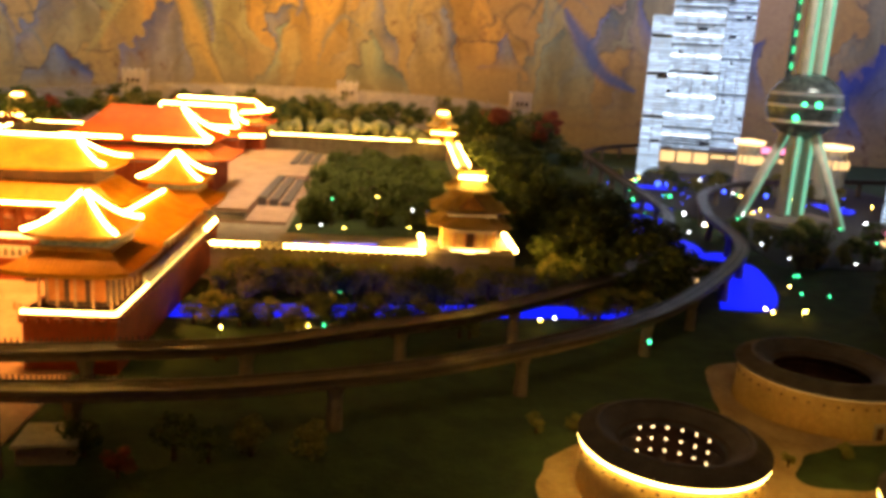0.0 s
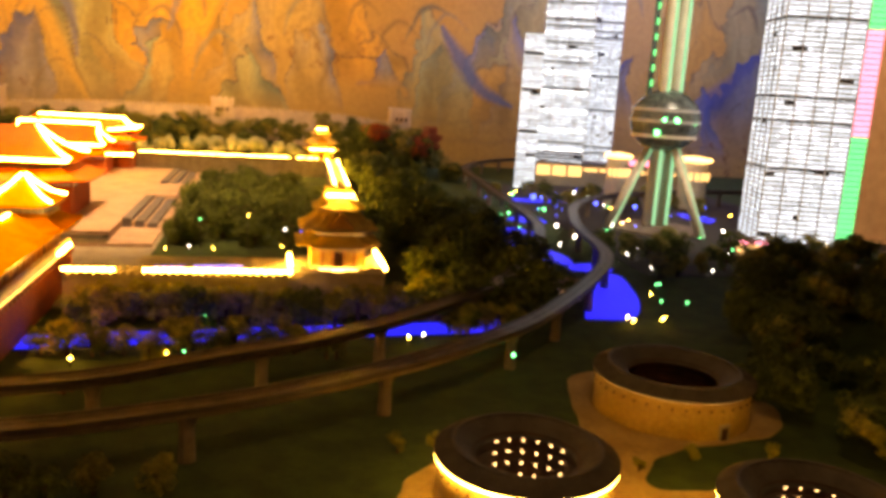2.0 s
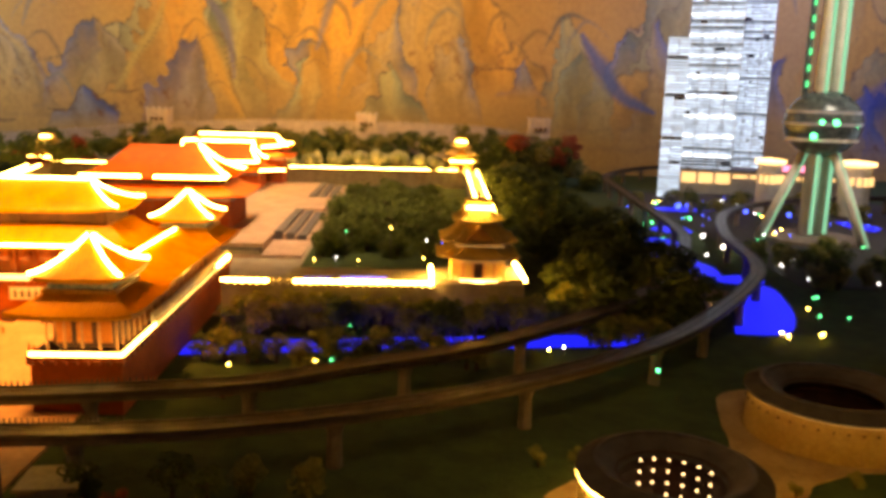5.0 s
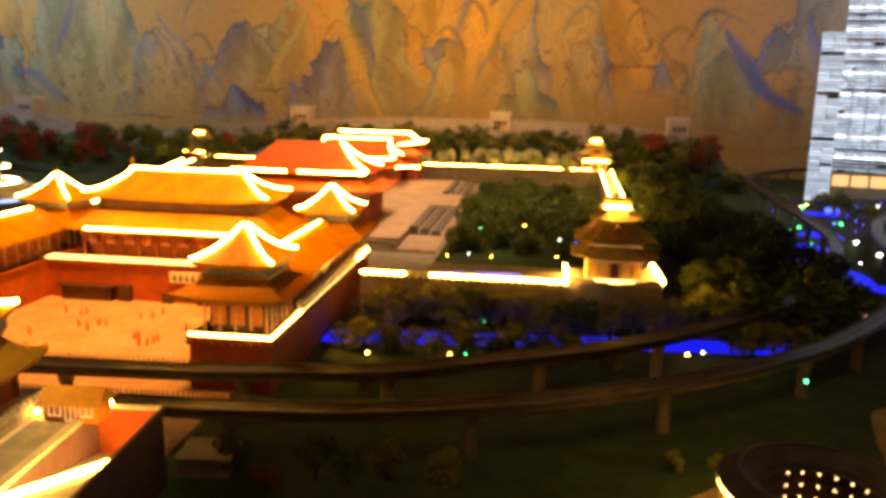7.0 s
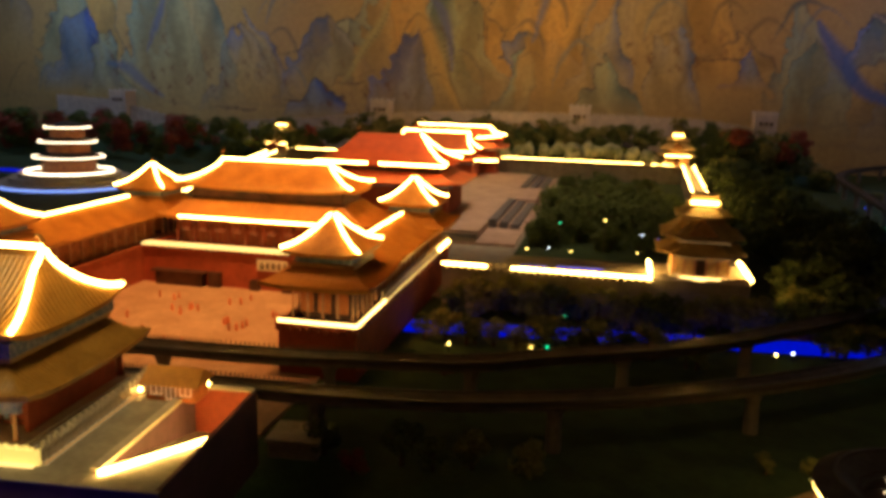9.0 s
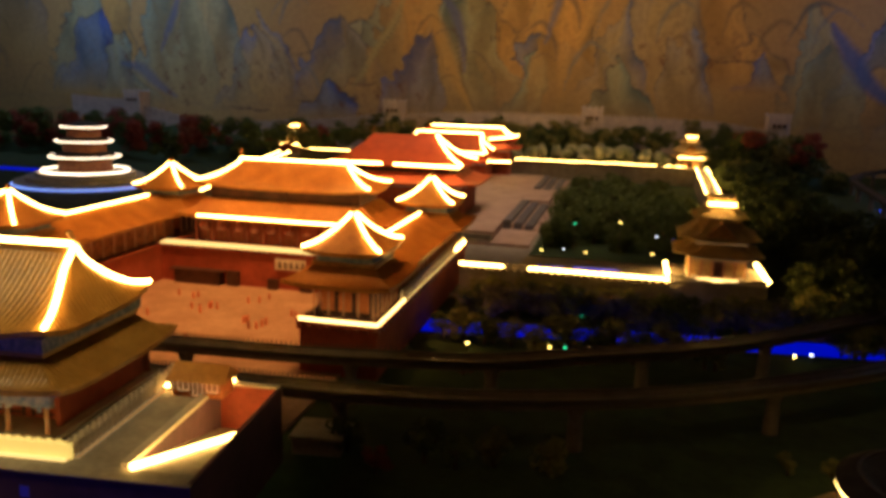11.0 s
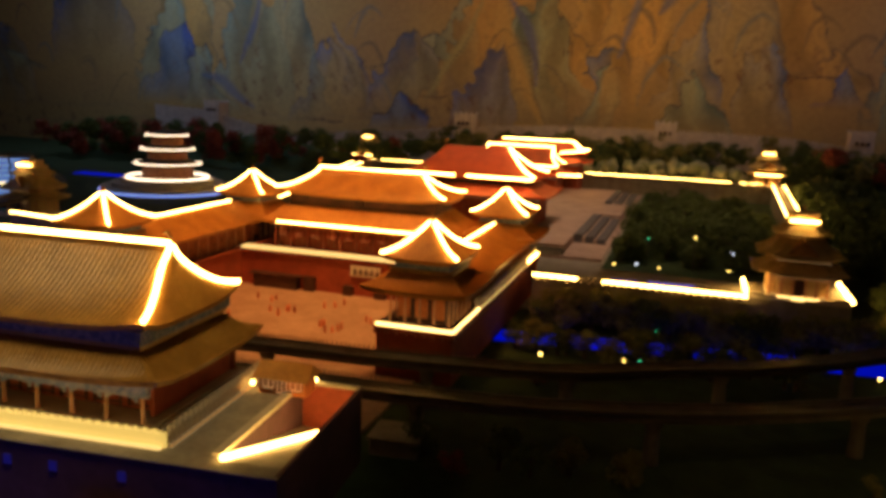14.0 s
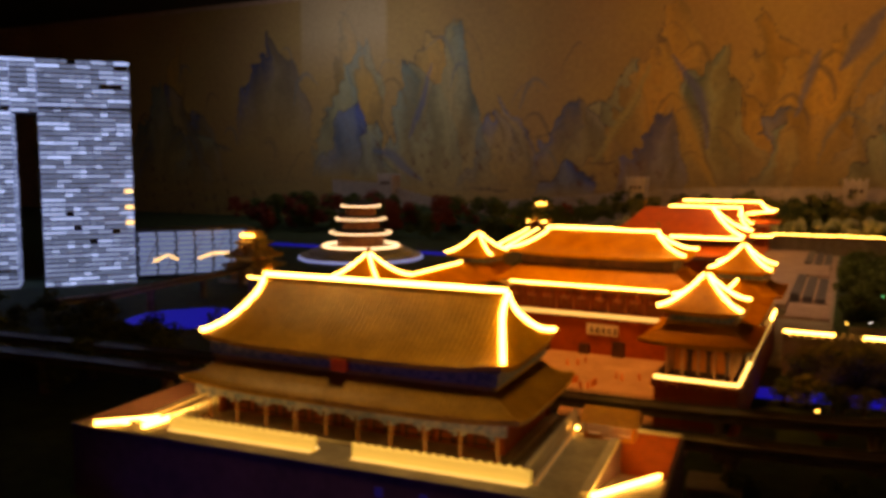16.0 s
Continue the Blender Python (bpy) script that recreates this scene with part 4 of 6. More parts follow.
far_hall(-8.9, 41.2, 11.0, "harmony_hall", "middle hall with orange roof fully outlined in LED ropes", LO3, UP3, TILE_RED,
         [corner_line(UP3, sx, sy) for sx in (-1, 1) for sy in (-1, 1)] + [[(-1.75, 0, 2.65), (1.75, 0, 2.65)], [(0.3, -1.2, 1.72), (2.1, -1.2, 1.72)], [(2.3, -1.5, 1.35), (3.4, -1.0, 1.35)]])
LO4 = levels(3.1, 1.2, 1.75, 2.5, 0.9, 2.0, 0.1, steps=5)
UP4 = levels(2.85, 0.95, 2.15, 2.1, 0.0, 2.8, 0.22, steps=10)
far_hall(-8.6, 43.9, 11.0, "rear_hall", "rear hall with a pointed LED-lit roof corner", LO4, UP4, TILE_RED,
         [corner_line(UP4, 1, -1), corner_line(UP4, 1, 1), [(-1.9, 0, 2.84), (2.1, 0, 2.84)], [(1.5, -0.95, 2.25), (2.85, -0.95, 2.42)]])

# pale plaza beside the great hall, its east side falling in long dark steps
plaza = thing("marble_plaza", -5.0, 34.0, 11.0, 0, "pinkish stone plaza with long flights of dark steps", "terrace")
part("lower_tier", made(bx, -2.4, 2.3, -8.8, 10.0, 0, 0.12), PINK_STONE, plaza)
part("upper_tier", made(bx, -2.4, 1.0, -8.2, 9.6, 0.12, 0.38), PINK_STONE, plaza)
part("middle_tier", made(bx, 1.0, 2.1, -0.1, 3.6, 0.12, 0.38), PINK_STONE, plaza)
for y0, y1 in ((-6.0, -0.4), (4.0, 9.4)):
    for k in range(3):
        part("step", made(bx, 1.0 + 0.4 * k, 1.3 + 0.4 * k, y0, y1, 0.12, 0.42 - 0.07 * k), SLATE, plaza, "dark slate step")
        part("tread", made(bx, 1.3 + 0.4 * k, 1.4 + 0.4 * k, y0, y1, 0.12, 0.3 - 0.07 * k), PINK_STONE, plaza)
for y0, y1 in ((-8.7, -8.2), (-8.75, -8.3)):
    part("kerb", made(bx, -2.4 + (y1 + 8.3) * 2, 1.0, y0, y1, 0.12, 0.26), GREY_STONE, plaza)


# ---- palace walls and corner towers ----
def palace_wall(a, b, z0, h, w, led=None, name="palace_wall", mat=None, two=False, thick=0.04):
    a, b = Vector((*a, 0)), Vector((*b, 0))
    d = b - a
    ob = thing(name, a.x, a.y, z0, math.degrees(math.atan2(d.y, d.x)), "grey brick palace wall with an LED line on its top", "wall")
    n = d.length
    part("body", made(bx, 0, n, -w / 2, w / 2, 0, h), mat or BRICK, ob)
    bm = bmesh.new()
    for s in (-1, 1):
        k = 0.0
        while k < n - 0.1:
            bx(bm, k, k + 0.1, s * w / 2 - 0.04, s * w / 2 + 0.04, h, h + 0.08)
            k += 0.17
    part("merlons", bm, mat or BRICK, ob, kind="stuff")
    for s in ((-1, 1) if two else (-1,)):
        for u0, u1 in led or ():
            part("led_strip", made(tube, [(u0 * n, s * (w / 2 - 0.02), h + 0.1), (u1 * n, s * (w / 2 - 0.02), h + 0.1)], thick), LED, ob, "glowing LED line")
    return ob


palace_wall((-3.55, 18.2), (1.25, 18.2), 11.0, 0.93, 0.5, [(0.0, 0.22), (0.34, 1.0)])
walkway = thing("wall_walk", -0.45, 19.3, 11.0, 0, "pale stone walkway behind the front palace wall", "walkway")
part("body", made(bx, -1.75, 1.75, -0.82, 0.8, 0, 0.86), BRICK, walkway)
part("paving", made(bx, -1.75, 1.75, -0.82, 0.8, 0.86, 0.88), GREY_STONE, walkway)
# glowing lines stand in for violet-blue light reflected by the wall top
for x0, x1, y in ((-1.4, -0.7, -0.42), (-0.5, 0.6, -0.3)):
    part("led_strip", made(tube, [(x0, y, 0.9), (x1, y + 0.05, 0.9)], 0.022), BLUE_STRIP, walkway, "thin glowing line for violet-blue light on the wall top")
palace_wall((3.2, 19.4), (4.2, 45.6), 11.0, 0.93, 0.6, [(0.35, 1.0)], two=True)
palace_wall((-19.0, 45.7), (3.4, 45.9), 11.0, 0.93, 0.5, [(0.0, 0.2), (0.58, 0.93), (0.95, 1.0)], thick=0.024)
palace_wall((-19.4, 45.4), (-14.0, 20.5), 11.0, 0.93, 0.6, [(0.1, 0.95)], two=True)
palace_wall((-14.0, 20.3), (-12.8, 18.4), 11.0, 0.93, 0.5, [(0.0, 1.0)])
palace_wall((-20.2, 19.4), (-13.0, 18.2), 11.0, 0.93, 0.5, [(0.0, 1.0)])


def corner_tower(x, y, z0, s, label, lit):
    """A three-roofed corner tower on a walled bastion, cross-shaped in plan."""
    ob = thing("corner_tower", x, y, z0, 0, label, "corner tower", "corner towers")

    def cross(bm, a, b, z0_, z1_):
        bx(bm, -a, a, -b, b, z0_, z1_)
        bx(bm, -b, b, -a, a, z0_ + 0.002, z1_ - 0.002)
    part("bastion", made(bx, -1.08 * s, 1.08 * s, -0.75 * s, 1.1 * s, -1.0, 0.0), BRICK, ob)
    for side in (-1, 1):
        bm = bmesh.new()
        for u0, u1, h in ((0.14, 0.44, 0.06), (0.44, 0.74, 0.1), (0.74, 1.05, 0.14)):
            bx(bm, *sorted((side * u0 * s, side * u1 * s)), -0.79 * s, -0.71 * s, 0, h * s)
        bmesh.ops.remove_doubles(bm, verts=bm.verts[:], dist=1e-4)
        part("parapet", bm, MARBLE, ob, "pale stepped parapet")
    part("step", made(cross, 0.62 * s, 0.5 * s, 0, 0.12 * s), MARBLE, ob, "pale stone steps and base")
    part("body", made(cross, 0.62 * s, 0.48 * s, 0.12 * s, 0.66 * s), RAMMED, ob)
    for u in (-0.6, -0.36, -0.12, 0.12, 0.36, 0.6):
        part("column", made(cyl, u * s, -0.7 * s if abs(u) < 0.5 else -0.56 * s, 0.1 * s, 0.63 * s, 0.028 * s, 0.026 * s, 8), COLUMN_PALE, ob)
    part("doorway", made(bx, -0.12 * s, 0.12 * s, -0.65 * s, -0.61 * s, 0.12 * s, 0.48 * s), DARK_WOOD, ob, "dark doorway of the tower")
    for k, (a, z, rise) in enumerate(((0.98, 0.62, 0.26), (0.9, 0.98, 0.38), (0.6, 1.44, 0.26))):
        lv = levels(a * s, a * 0.7 * s, z * s, 0.5 * a * s, 0.3 * a * s, (z + rise) * s, 0.05 * s, steps=5)
        lv2 = levels(a * 0.7 * s, a * s, z * s, 0.3 * a * s, 0.5 * a * s, (z + rise) * s, 0.05 * s, steps=5)
        bm = bmesh.new()
        roof(bm, lv, 0.05)
        roof(bm, lv2, 0.05)
        part("roof_tier", bm, TILE_GOLD, ob, "yellow glazed roof tier")
        bm = bmesh.new()
        roof_ribs(bm, lv, 0.08 * s, 0.01)
        roof_ribs(bm, lv2, 0.08 * s, 0.01)
        part("roof_tier_tiles", bm, TILE_GOLD, ob, kind="stuff")
        part("tier_wall", made(cross, 0.52 * a * s, 0.34 * a * s, (z + 0.1) * s, (z + (0.36 if k == 0 else 0.46)) * s), COLUMN_PALE if k == 0 else RAMMED, ob)
        if not lit and k < 2:
            part("led_strip", made(tube, [(-a * 0.62 * s, -a * 0.94 * s, (z - 0.06) * s), (a * 0.62 * s, -a * 0.94 * s, (z - 0.06) * s)], 0.012), LED_FAINT, ob, "thin LED strip under the eave")
        if k == 1:
            # a small dark gable over the front porch
            bm = bmesh.new()
            g = [bm.verts.new(p) for p in ((-0.34 * s, -0.86 * s, 1.04 * s), (0.34 * s, -0.86 * s, 1.04 * s), (0, -0.8 * s, 1.38 * s), (-0.34 * s, -0.3 * s, 1.08 * s), (0.34 * s, -0.3 * s, 1.08 * s), (0, -0.3 * s, 1.44 * s))]
            for f in ((0, 1, 2), (3, 5, 4), (0, 2, 5, 3), (1, 4, 5, 2), (0, 3, 4, 1)):
                bm.faces.new([g[i] for i in f])
            part("gable", bm, TILE_EDGE, ob, "dark front gable")
        if lit and k in lit:
            for sy in (-1, 1):
                part("led_strip", made(tube, [(-a * 0.7 * s, sy * a * s, z * s + 0.04), (a * 0.7 * s, sy * a * s, z * s + 0.04)], 0.035), LED, ob)
    z = 1.74 * s
    lv = levels(0.36 * s, 0.36 * s, z - 0.05 * s, 0.03, 0.03, z + 0.15 * s, 0.03, steps=4)
    part("top_roof", made(roof, lv), TILE_GOLD, ob)
    part("led_strip", made(tube, [(-0.3 * s, -0.36 * s, z), (0.3 * s, -0.36 * s, z)], 0.04), LED, ob, "bright LED bar on the top roof")
    bm = bmesh.new()
    cyl(bm, 0, 0, z + 0.1 * s, z + 0.22 * s, 0.03, 0.02)
    ball(bm, 0, 0, z + 0.25 * s, 0.05 * s, 1)
    part("finial", bm, TILE_EDGE, ob)
    return ob


se = corner_tower(2.3, 18.95, 11.97, 1.0, "grey-gold corner tower with stacked yellow roofs on a lit bastion", ())
rope(se, [(-1.08, -0.75, 0.12), (-1.08, 0.6, 0.12)], 0.05)
rope(se, [(1.08, -0.75, 0.12), (1.08, 1.1, 0.12)], 0.06)
part("led_strip", made(tube, [(-1.0, -0.66, 0.05), (1.0, -0.66, 0.05)], 0.026), LED_MID, se)
part("led_strip", made(tube, [(-0.5, -0.62, 0.04), (0.5, -0.62, 0.04)], 0.02), LED_SOFT, se)
corner_tower(3.6, 46.3, 11.9, 1.0, "far corner tower glowing with LED lines", (0,))
corner_tower(-19.5, 46.3, 11.6, 1.0, "far corner tower glowing with LED lines", (0,))
corner_tower(-24.0, 24.0, 11.0, 1.1, "dim corner tower with stacked brown roofs", ())

# ---- great wall ----
gw = thing("great_wall", -40, 51.0, 11.0, 0, "pale crenellated great wall climbing along the hills", "wall")


def wall_top(x):
    """Height of the great wall's top along the hills."""
    return float(np.interp(x, (-38, -34, -30, -27.7, -23.7, -19, -16, -12.3, -8.7, 0, 5, 8.7, 11), (3.4, 3.2, 2.2, 1.75, 2.1, 2.5, 2.85, 3.1, 3.3, 3.35, 3.2, 2.8, 1.6)))


bm, bm2 = bmesh.new(), bmesh.new()
x = -38.0
while x < 10.8:
    h0 = wall_top(x)
    y = 0.6 * math.sin(x * 0.21)
    bx(bm, x + 40, x + 40.52, y - 0.25, y + 0.25, 0, h0)
    for k in range(2):
        bx(bm2, x + 40 + 0.26 * k, x + 40.14 + 0.26 * k, y - 0.28, y - 0.18, h0, h0 + 0.16)
    x += 0.5
part("wall", bm, GREATWALL, gw)
part("merlons", bm2, GREATWALL, gw, kind="stuff")


def watch_tower(x, y, z1):
    ob = thing("watch_tower", x, y, 11.0, 0, "square pale watch tower with three small windows", "watch tower", "great wall towers")
    part("shaft", made(cyl, 0, 0, 0, z1 - 11.35, 1.0, 0.86, 4), GREATWALL, ob)
    ob.matrix_basis = ob.matrix_basis @ pose(0, 0, 0, 0, 0, 45)
    top = made(bx, -0.62, 0.62, -0.62, 0.62, z1 - 11.4, z1 - 11.1)
    bmesh.ops.rotate(top, verts=top.verts[:], matrix=Matrix.Rotation(radians(-45), 3, "Z"))
    part("parapet", top, GREATWALL, ob)
    for k in range(4):
        for s in (-1, 1):
            u = -0.55 + 1.1 * k / 3
            bm = made(bx, u - 0.1, u + 0.1, s * 0.58 - 0.05, s * 0.58 + 0.05, z1 - 11.1, z1 - 10.95)
            bmesh.ops.rotate(bm, verts=bm.verts[:], matrix=Matrix.Rotation(radians(-45), 3, "Z"))
            part("merlon", bm, GREATWALL, ob)
    for k in (-1, 0, 1):
        w = made(bx, k * 0.28 - 0.07, k * 0.28 + 0.08, -0.7, -0.58, z1 - 11.75, z1 - 11.55)
        bmesh.ops.rotate(w, verts=w.verts[:], matrix=Matrix.Rotation(radians(-45), 3, "Z"))
        part("window", w, DARK_WOOD, ob)


for x, z1 in ((-33.2, 15.0), (-14.6, 14.95), (-2.0, 14.95), (8.7, 14.9)):
    watch_tower(x, 50.6, z1)

# ---- round temple ----
temple = thing("round_temple", -24.55, 33.0, 11.0, 0, "three-tiered round temple with white LED rings on marble terraces", "temple")
for k, (r, z0, z1) in enumerate(((3.1, 0.0, 0.22), (2.6, 0.22, 0.42), (2.2, 0.42, 0.6))):
    part("terrace", made(lathe, [(0.01, z0), (r, z0), (r, z1), (0.01, z1)], 40), MARBLE, temple, "round marble terrace")
for k, (r, rr, z0, z1, zt) in enumerate(((1.2, 1.55, 0.6, 1.3, 1.55), (0.95, 1.25, 1.5, 2.0, 2.22), (0.75, 1.0, 2.2, 2.65, 2.95))):
    part("drum", made(lathe, [(r, z0), (r, z1 + 0.05)], 32), LATTICE, temple, smooth=True)
    part("roof", made(lathe, [(r * 0.8, z1 - 0.06), (rr, z1 - 0.04), (rr, z1), (rr * 0.8, z1 + 0.1), (r * 0.75 if k < 2 else 0.05, zt)], 40), ROOF_GREY, temple, smooth=True)
    part("led_ring", made(tube, [(rr * math.cos(a), rr * math.sin(a), z1 + 0.02) for a in [2 * math.pi * i / 40 for i in range(41)]], 0.022), LED_WHITE, temple, "white LED ring")
part("led_ring", made(tube, [(1.9 * math.cos(a), 1.9 * math.sin(a), 0.66) for a in [2 * math.pi * i / 48 for i in range(49)]], 0.035), LED_WHITE, temple, "white LED ring")
part("led_ring", made(tube, [(3.15 * math.cos(a), 3.15 * math.sin(a), 0.08) for a in [2 * math.pi * i / 48 for i in range(49)]], 0.035), glow("blue_white_strip", (0.25, 0.4, 1.0), 3), temple, "blue-white LED ring")
part("finial", made(cyl, 0, 0, 2.9, 3.2, 0.06, 0.02), TILE_EDGE, temple)


# ---- towers of the city ----
def lit_tower(ob, w, d, h, floors, bays, lit, x=0.0, y=0.0, side_bays=None, fill=0.9, seed=1, z0=0.0, bright=0):
    """A tower with a dark core, a slab at every floor and a lit pane in most bays."""
    rnd = random.Random(seed)
    part("core", made(bx, x - w / 2 + 0.05, x + w / 2 - 0.05, y - d / 2 + 0.05, y + d / 2 - 0.05, z0, h), GLASS_DARK, ob)
    slabs, panes, vivid = bmesh.new(), bmesh.new(), bmesh.new()
    fh = (h - z0) / floors
    for k in range(floors):
        z = z0 + k * fh
        bx(slabs, x - w / 2, x + w / 2, y - d / 2, y + d / 2, z, z + fh * 0.17)
        shine = bright and k % bright == 0
        dim = not shine and rnd.random() > fill
        for face, n in (("s", bays), ("w", side_bays or bays), ("e", side_bays or bays)):
            i = 0
            while i < n:
                run = min(n - i, rnd.choice((1, 1, 2, 3)))
                u0, u1 = (i + 0.03) / n, (i + run - 0.03) / n
                i += run
                if rnd.random() < (0.05 if dim else 0.02):
                    continue
                a, b = z + fh * 0.24, z + fh * (0.48 if dim else 0.86)
                if face == "s":
                    p = [(x - w / 2 + w * u0, y - d / 2 + 0.03), (x - w / 2 + w * u1, y - d / 2 + 0.03)]
                else:
                    e = x + (w / 2 - 0.03) * (1 if face == "e" else -1)
                    p = [(e, y - d / 2 + d * u0), (e, y - d / 2 + d * u1)]
                to = vivid if shine else panes
                v = [to.verts.new((*q, zz)) for zz in (a, b) for q in p]
                to.faces.new((v[0], v[1], v[3], v[2]))
    part("floor_slab", slabs, SLAB, ob, kind="stuff")
    if bright:
        part("bright_glazing", vivid, WINDOW_BRIGHT, ob, "brightly lit floor", kind="stuff")
    else:
        vivid.free()
    part("glazing", panes, lit, ob, "cold white lit window panes", kind="stuff")


def tower_piers(ob, w, d, z0, z1, n):
    """Upright piers on the front and side faces."""
    for k in range(n):
        u = -0.5 + k / (n - 1)
        part("pier", made(bx, u * w - 0.028, u * w + 0.028, -d / 2 - 0.03, -d / 2 + 0.04, z0, z1), SLAB, ob)
        if 0 < k < n - 1:
            for s in (-1, 1):
                part("pier", made(bx, s * w / 2 - 0.03, s * w / 2 + 0.03, u * d - 0.028, u * d + 0.028, z0, z1), SLAB, ob)


bund = thing("twin_tower", 15.2, 44.6, 11.0, -20, "slim white-lit high-rise tower of stacked floors", "tower", "towers")
lit_tower(bund, 1.15, 1.4, 8.6, 52, 2, WINDOW_COLD, seed=2, fill=1.0)
bund2 = thing("twin_tower", 18.2, 47.4, 11.0, -20, "broad white-lit high-rise tower of stacked floors", "tower", "towers")
lit_tower(bund2, 2.9, 2.0, 13.0, 64, 16, WINDOW_COLD, seed=3, fill=0.75, z0=0.9, bright=6)
tower_piers(bund2, 2.9, 2.0, 0.9, 13.0, 5)
bund3 = thing("twin_tower", 21.1, 48.8, 11.0, -20, "white-lit high-rise tower with stepped corner", "tower", "towers")
lit_tower(bund3, 2.0, 1.8, 12.6, 60, 14, WINDOW_COLD, seed=4, fill=0.85, z0=1.2)
tower_piers(bund3, 2.0, 1.8, 1.2, 12.6, 4)
podium = thing("podium_building", 20.6, 46.8, 11.0, -12, "low grey podium with warm lit shop floors", "building")
part("body", made(bx, -4.0, 5.5, -1.2, 2.0, 0, 1.3), PEARL_SKIN, podium)
part("roof", made(bx, -4.1, 5.6, -1.3, 2.1, 1.3, 1.4), CONCRETE, podium)
for k in range(9):
    part("lit_window", made(bx, -3.9 + 0.95 * k, -3.1 + 0.95 * k, -1.24, -1.2, 0.95 if k > 2 else 0.6, 1.15 if k > 2 else 1.2), WINDOW_WARM, podium)
part("pink_sign", made(bx, 1.4, 3.2, -1.3, -1.22, 1.45, 1.8), PINK_BAND, podium, "pink lit sign panel")

for x, y, r in ((22.1, 38.0, 0.9), (18.0, 38.2, 0.7)):
    disc = thing("round_canopy", x, y, 11.0, 0, "round canopy building with a warm glowing rim", "building", "round canopies")
    part("drum", made(lathe, [(r * 0.8, 0), (r * 0.8, 2.4)], 24), PEARL_SKIN, disc, smooth=True)
    part("rim", made(lathe, [(0.01, 2.45), (r, 2.45), (r, 2.6), (0.01, 2.7)], 32), glow("canopy_rim", (1.0, 0.66, 0.3), 2.5), disc, "warm glowing rim")
    for k in range(6):
        a = radians(-150 + 24 * k)
        part("window", made(bx, 0.82 * r * math.cos(a) - 0.1, 0.82 * r * math.cos(a) + 0.1, 0.82 * r * math.sin(a) - 0.03, 0.82 * r * math.sin(a) + 0.03, 1.5, 1.9), WINDOW_WARM, disc)
stall = thing("pink_pavilion", 18.4, 26.3, 11.0, -20, "small glowing pink and orange pavilion", "pavilion")
part("body", made(bx, -0.6, 0.6, -0.3, 0.3, 0, 0.4), WINDOW_WARM, stall)
part("roof", made(bx, -0.65, 0.65, -0.35, 0.35, 0.4, 0.46), PINK_BAND, stall)
shang = thing("tall_tower", 22.0, 29.8, 11.0, -16, "tall cold-white tower with many lit floors", "tower", "towers")
lit_tower(shang, 3.1, 2.6, 12.5, 66, 16, WINDOW_COLD, seed=5, fill=0.9)
tower_piers(shang, 3.1, 2.6, 0.0, 12.5, 5)
column_led = thing("light_column", 23.75, 28.5, 11.0, -16, "tall sign column glowing green and pink", "light column")
part("core", made(bx, -0.36, 0.36, -0.1, 0.3, 0, 13), GLASS_DARK, column_led)
for k in range(56):
    z = 0.25 + 0.22 * k
    mat = PINK_BAND if 19 <= k < 38 else GREEN_BAND
    part("light_band", made(bx, -0.34, 0.34, -0.16, -0.1, z, z + 0.18), mat, column_led)

# ---- broadcasting tower with spheres ----
pearl = thing("sphere_tower", 16.6, 31.0, 11.0, 0, "broadcasting tower with a large sphere on slanted legs", "tower")
part("base_ring", made(lathe, [(0.01, 0), (1.9, 0), (1.9, 0.12), (1.5, 0.2), (0.01, 0.2)], 40), CONCRETE, pearl, smooth=False)
for k in range(3):
    a = radians(100 + 120 * k)
    part("shaft", made(cyl, 0.36 * math.cos(a), 0.36 * math.sin(a), 0.1, 13.0, 0.24, 0.22, 16), PEARL_SKIN, pearl, "slender round shaft", smooth=True)
    # glowing strips are added in place of teal light on shafts and legs
    part("teal_glow", made(tube, [(0.36 * math.cos(a) + 0.02, 0.36 * math.sin(a) - 0.26, 0.3), (0.36 * math.cos(a) + 0.02, 0.36 * math.sin(a) - 0.26, 13.0)], 0.075), TEAL_GLOW, pearl, "added glowing strip for the teal light on the shaft")
for k in range(3):
    a = radians(-90 + 120 * k + 35)
    leg = part("leg", made(tube, [(2.15 * math.cos(a), 2.15 * math.sin(a), 0), (0.55 * math.cos(a), 0.55 * math.sin(a), 3.6)], 0.2, 12), PEARL_SKIN, pearl, "slanted round leg", smooth=True)
    part("teal_glow", made(tube, [(2.15 * math.cos(a) + 0.05, 2.15 * math.sin(a) - 0.21, 0), (0.55 * math.cos(a) + 0.05, 0.55 * math.sin(a) - 0.21, 3.6)], 0.03), TEAL_GLOW, leg)
sphere = part("sphere", made(lathe, [(1.42 * math.cos(t), 4.55 + 1.3 * math.sin(t)) for t in [-math.pi / 2 + 0.01 + (math.pi - 0.02) * i / 20 for i in range(21)]], 40), SPHERE_SKIN, pearl, "dark glazed sphere", smooth=True)
for z, r, mat in ((3.95, 1.32, PEARL_SKIN), (4.55, 1.44, SLAB), (5.0, 1.36, SLAB)):
    part("sphere_band", made(lathe, [(r - 0.05, z - 0.06), (r, z - 0.06), (r, z + 0.06), (r - 0.05, z + 0.06)], 40, closed=True), mat, sphere)
for a, z, r in ((-118, 4.62, 0.1), (-98, 4.62, 0.13), (-128, 4.1, 0.12), (-60, 4.5, 0.06)):
    part("green_lamp", made(ball, 1.38 * math.cos(radians(a)), 1.38 * math.sin(radians(a)), z, r, 2), GREEN, sphere, "glowing green lamp", smooth=True)
part("lift_shaft", made(cyl, -0.95, -0.2, 5.3, 13.0, 0.12, 0.12, 8), SPHERE_SKIN, pearl)
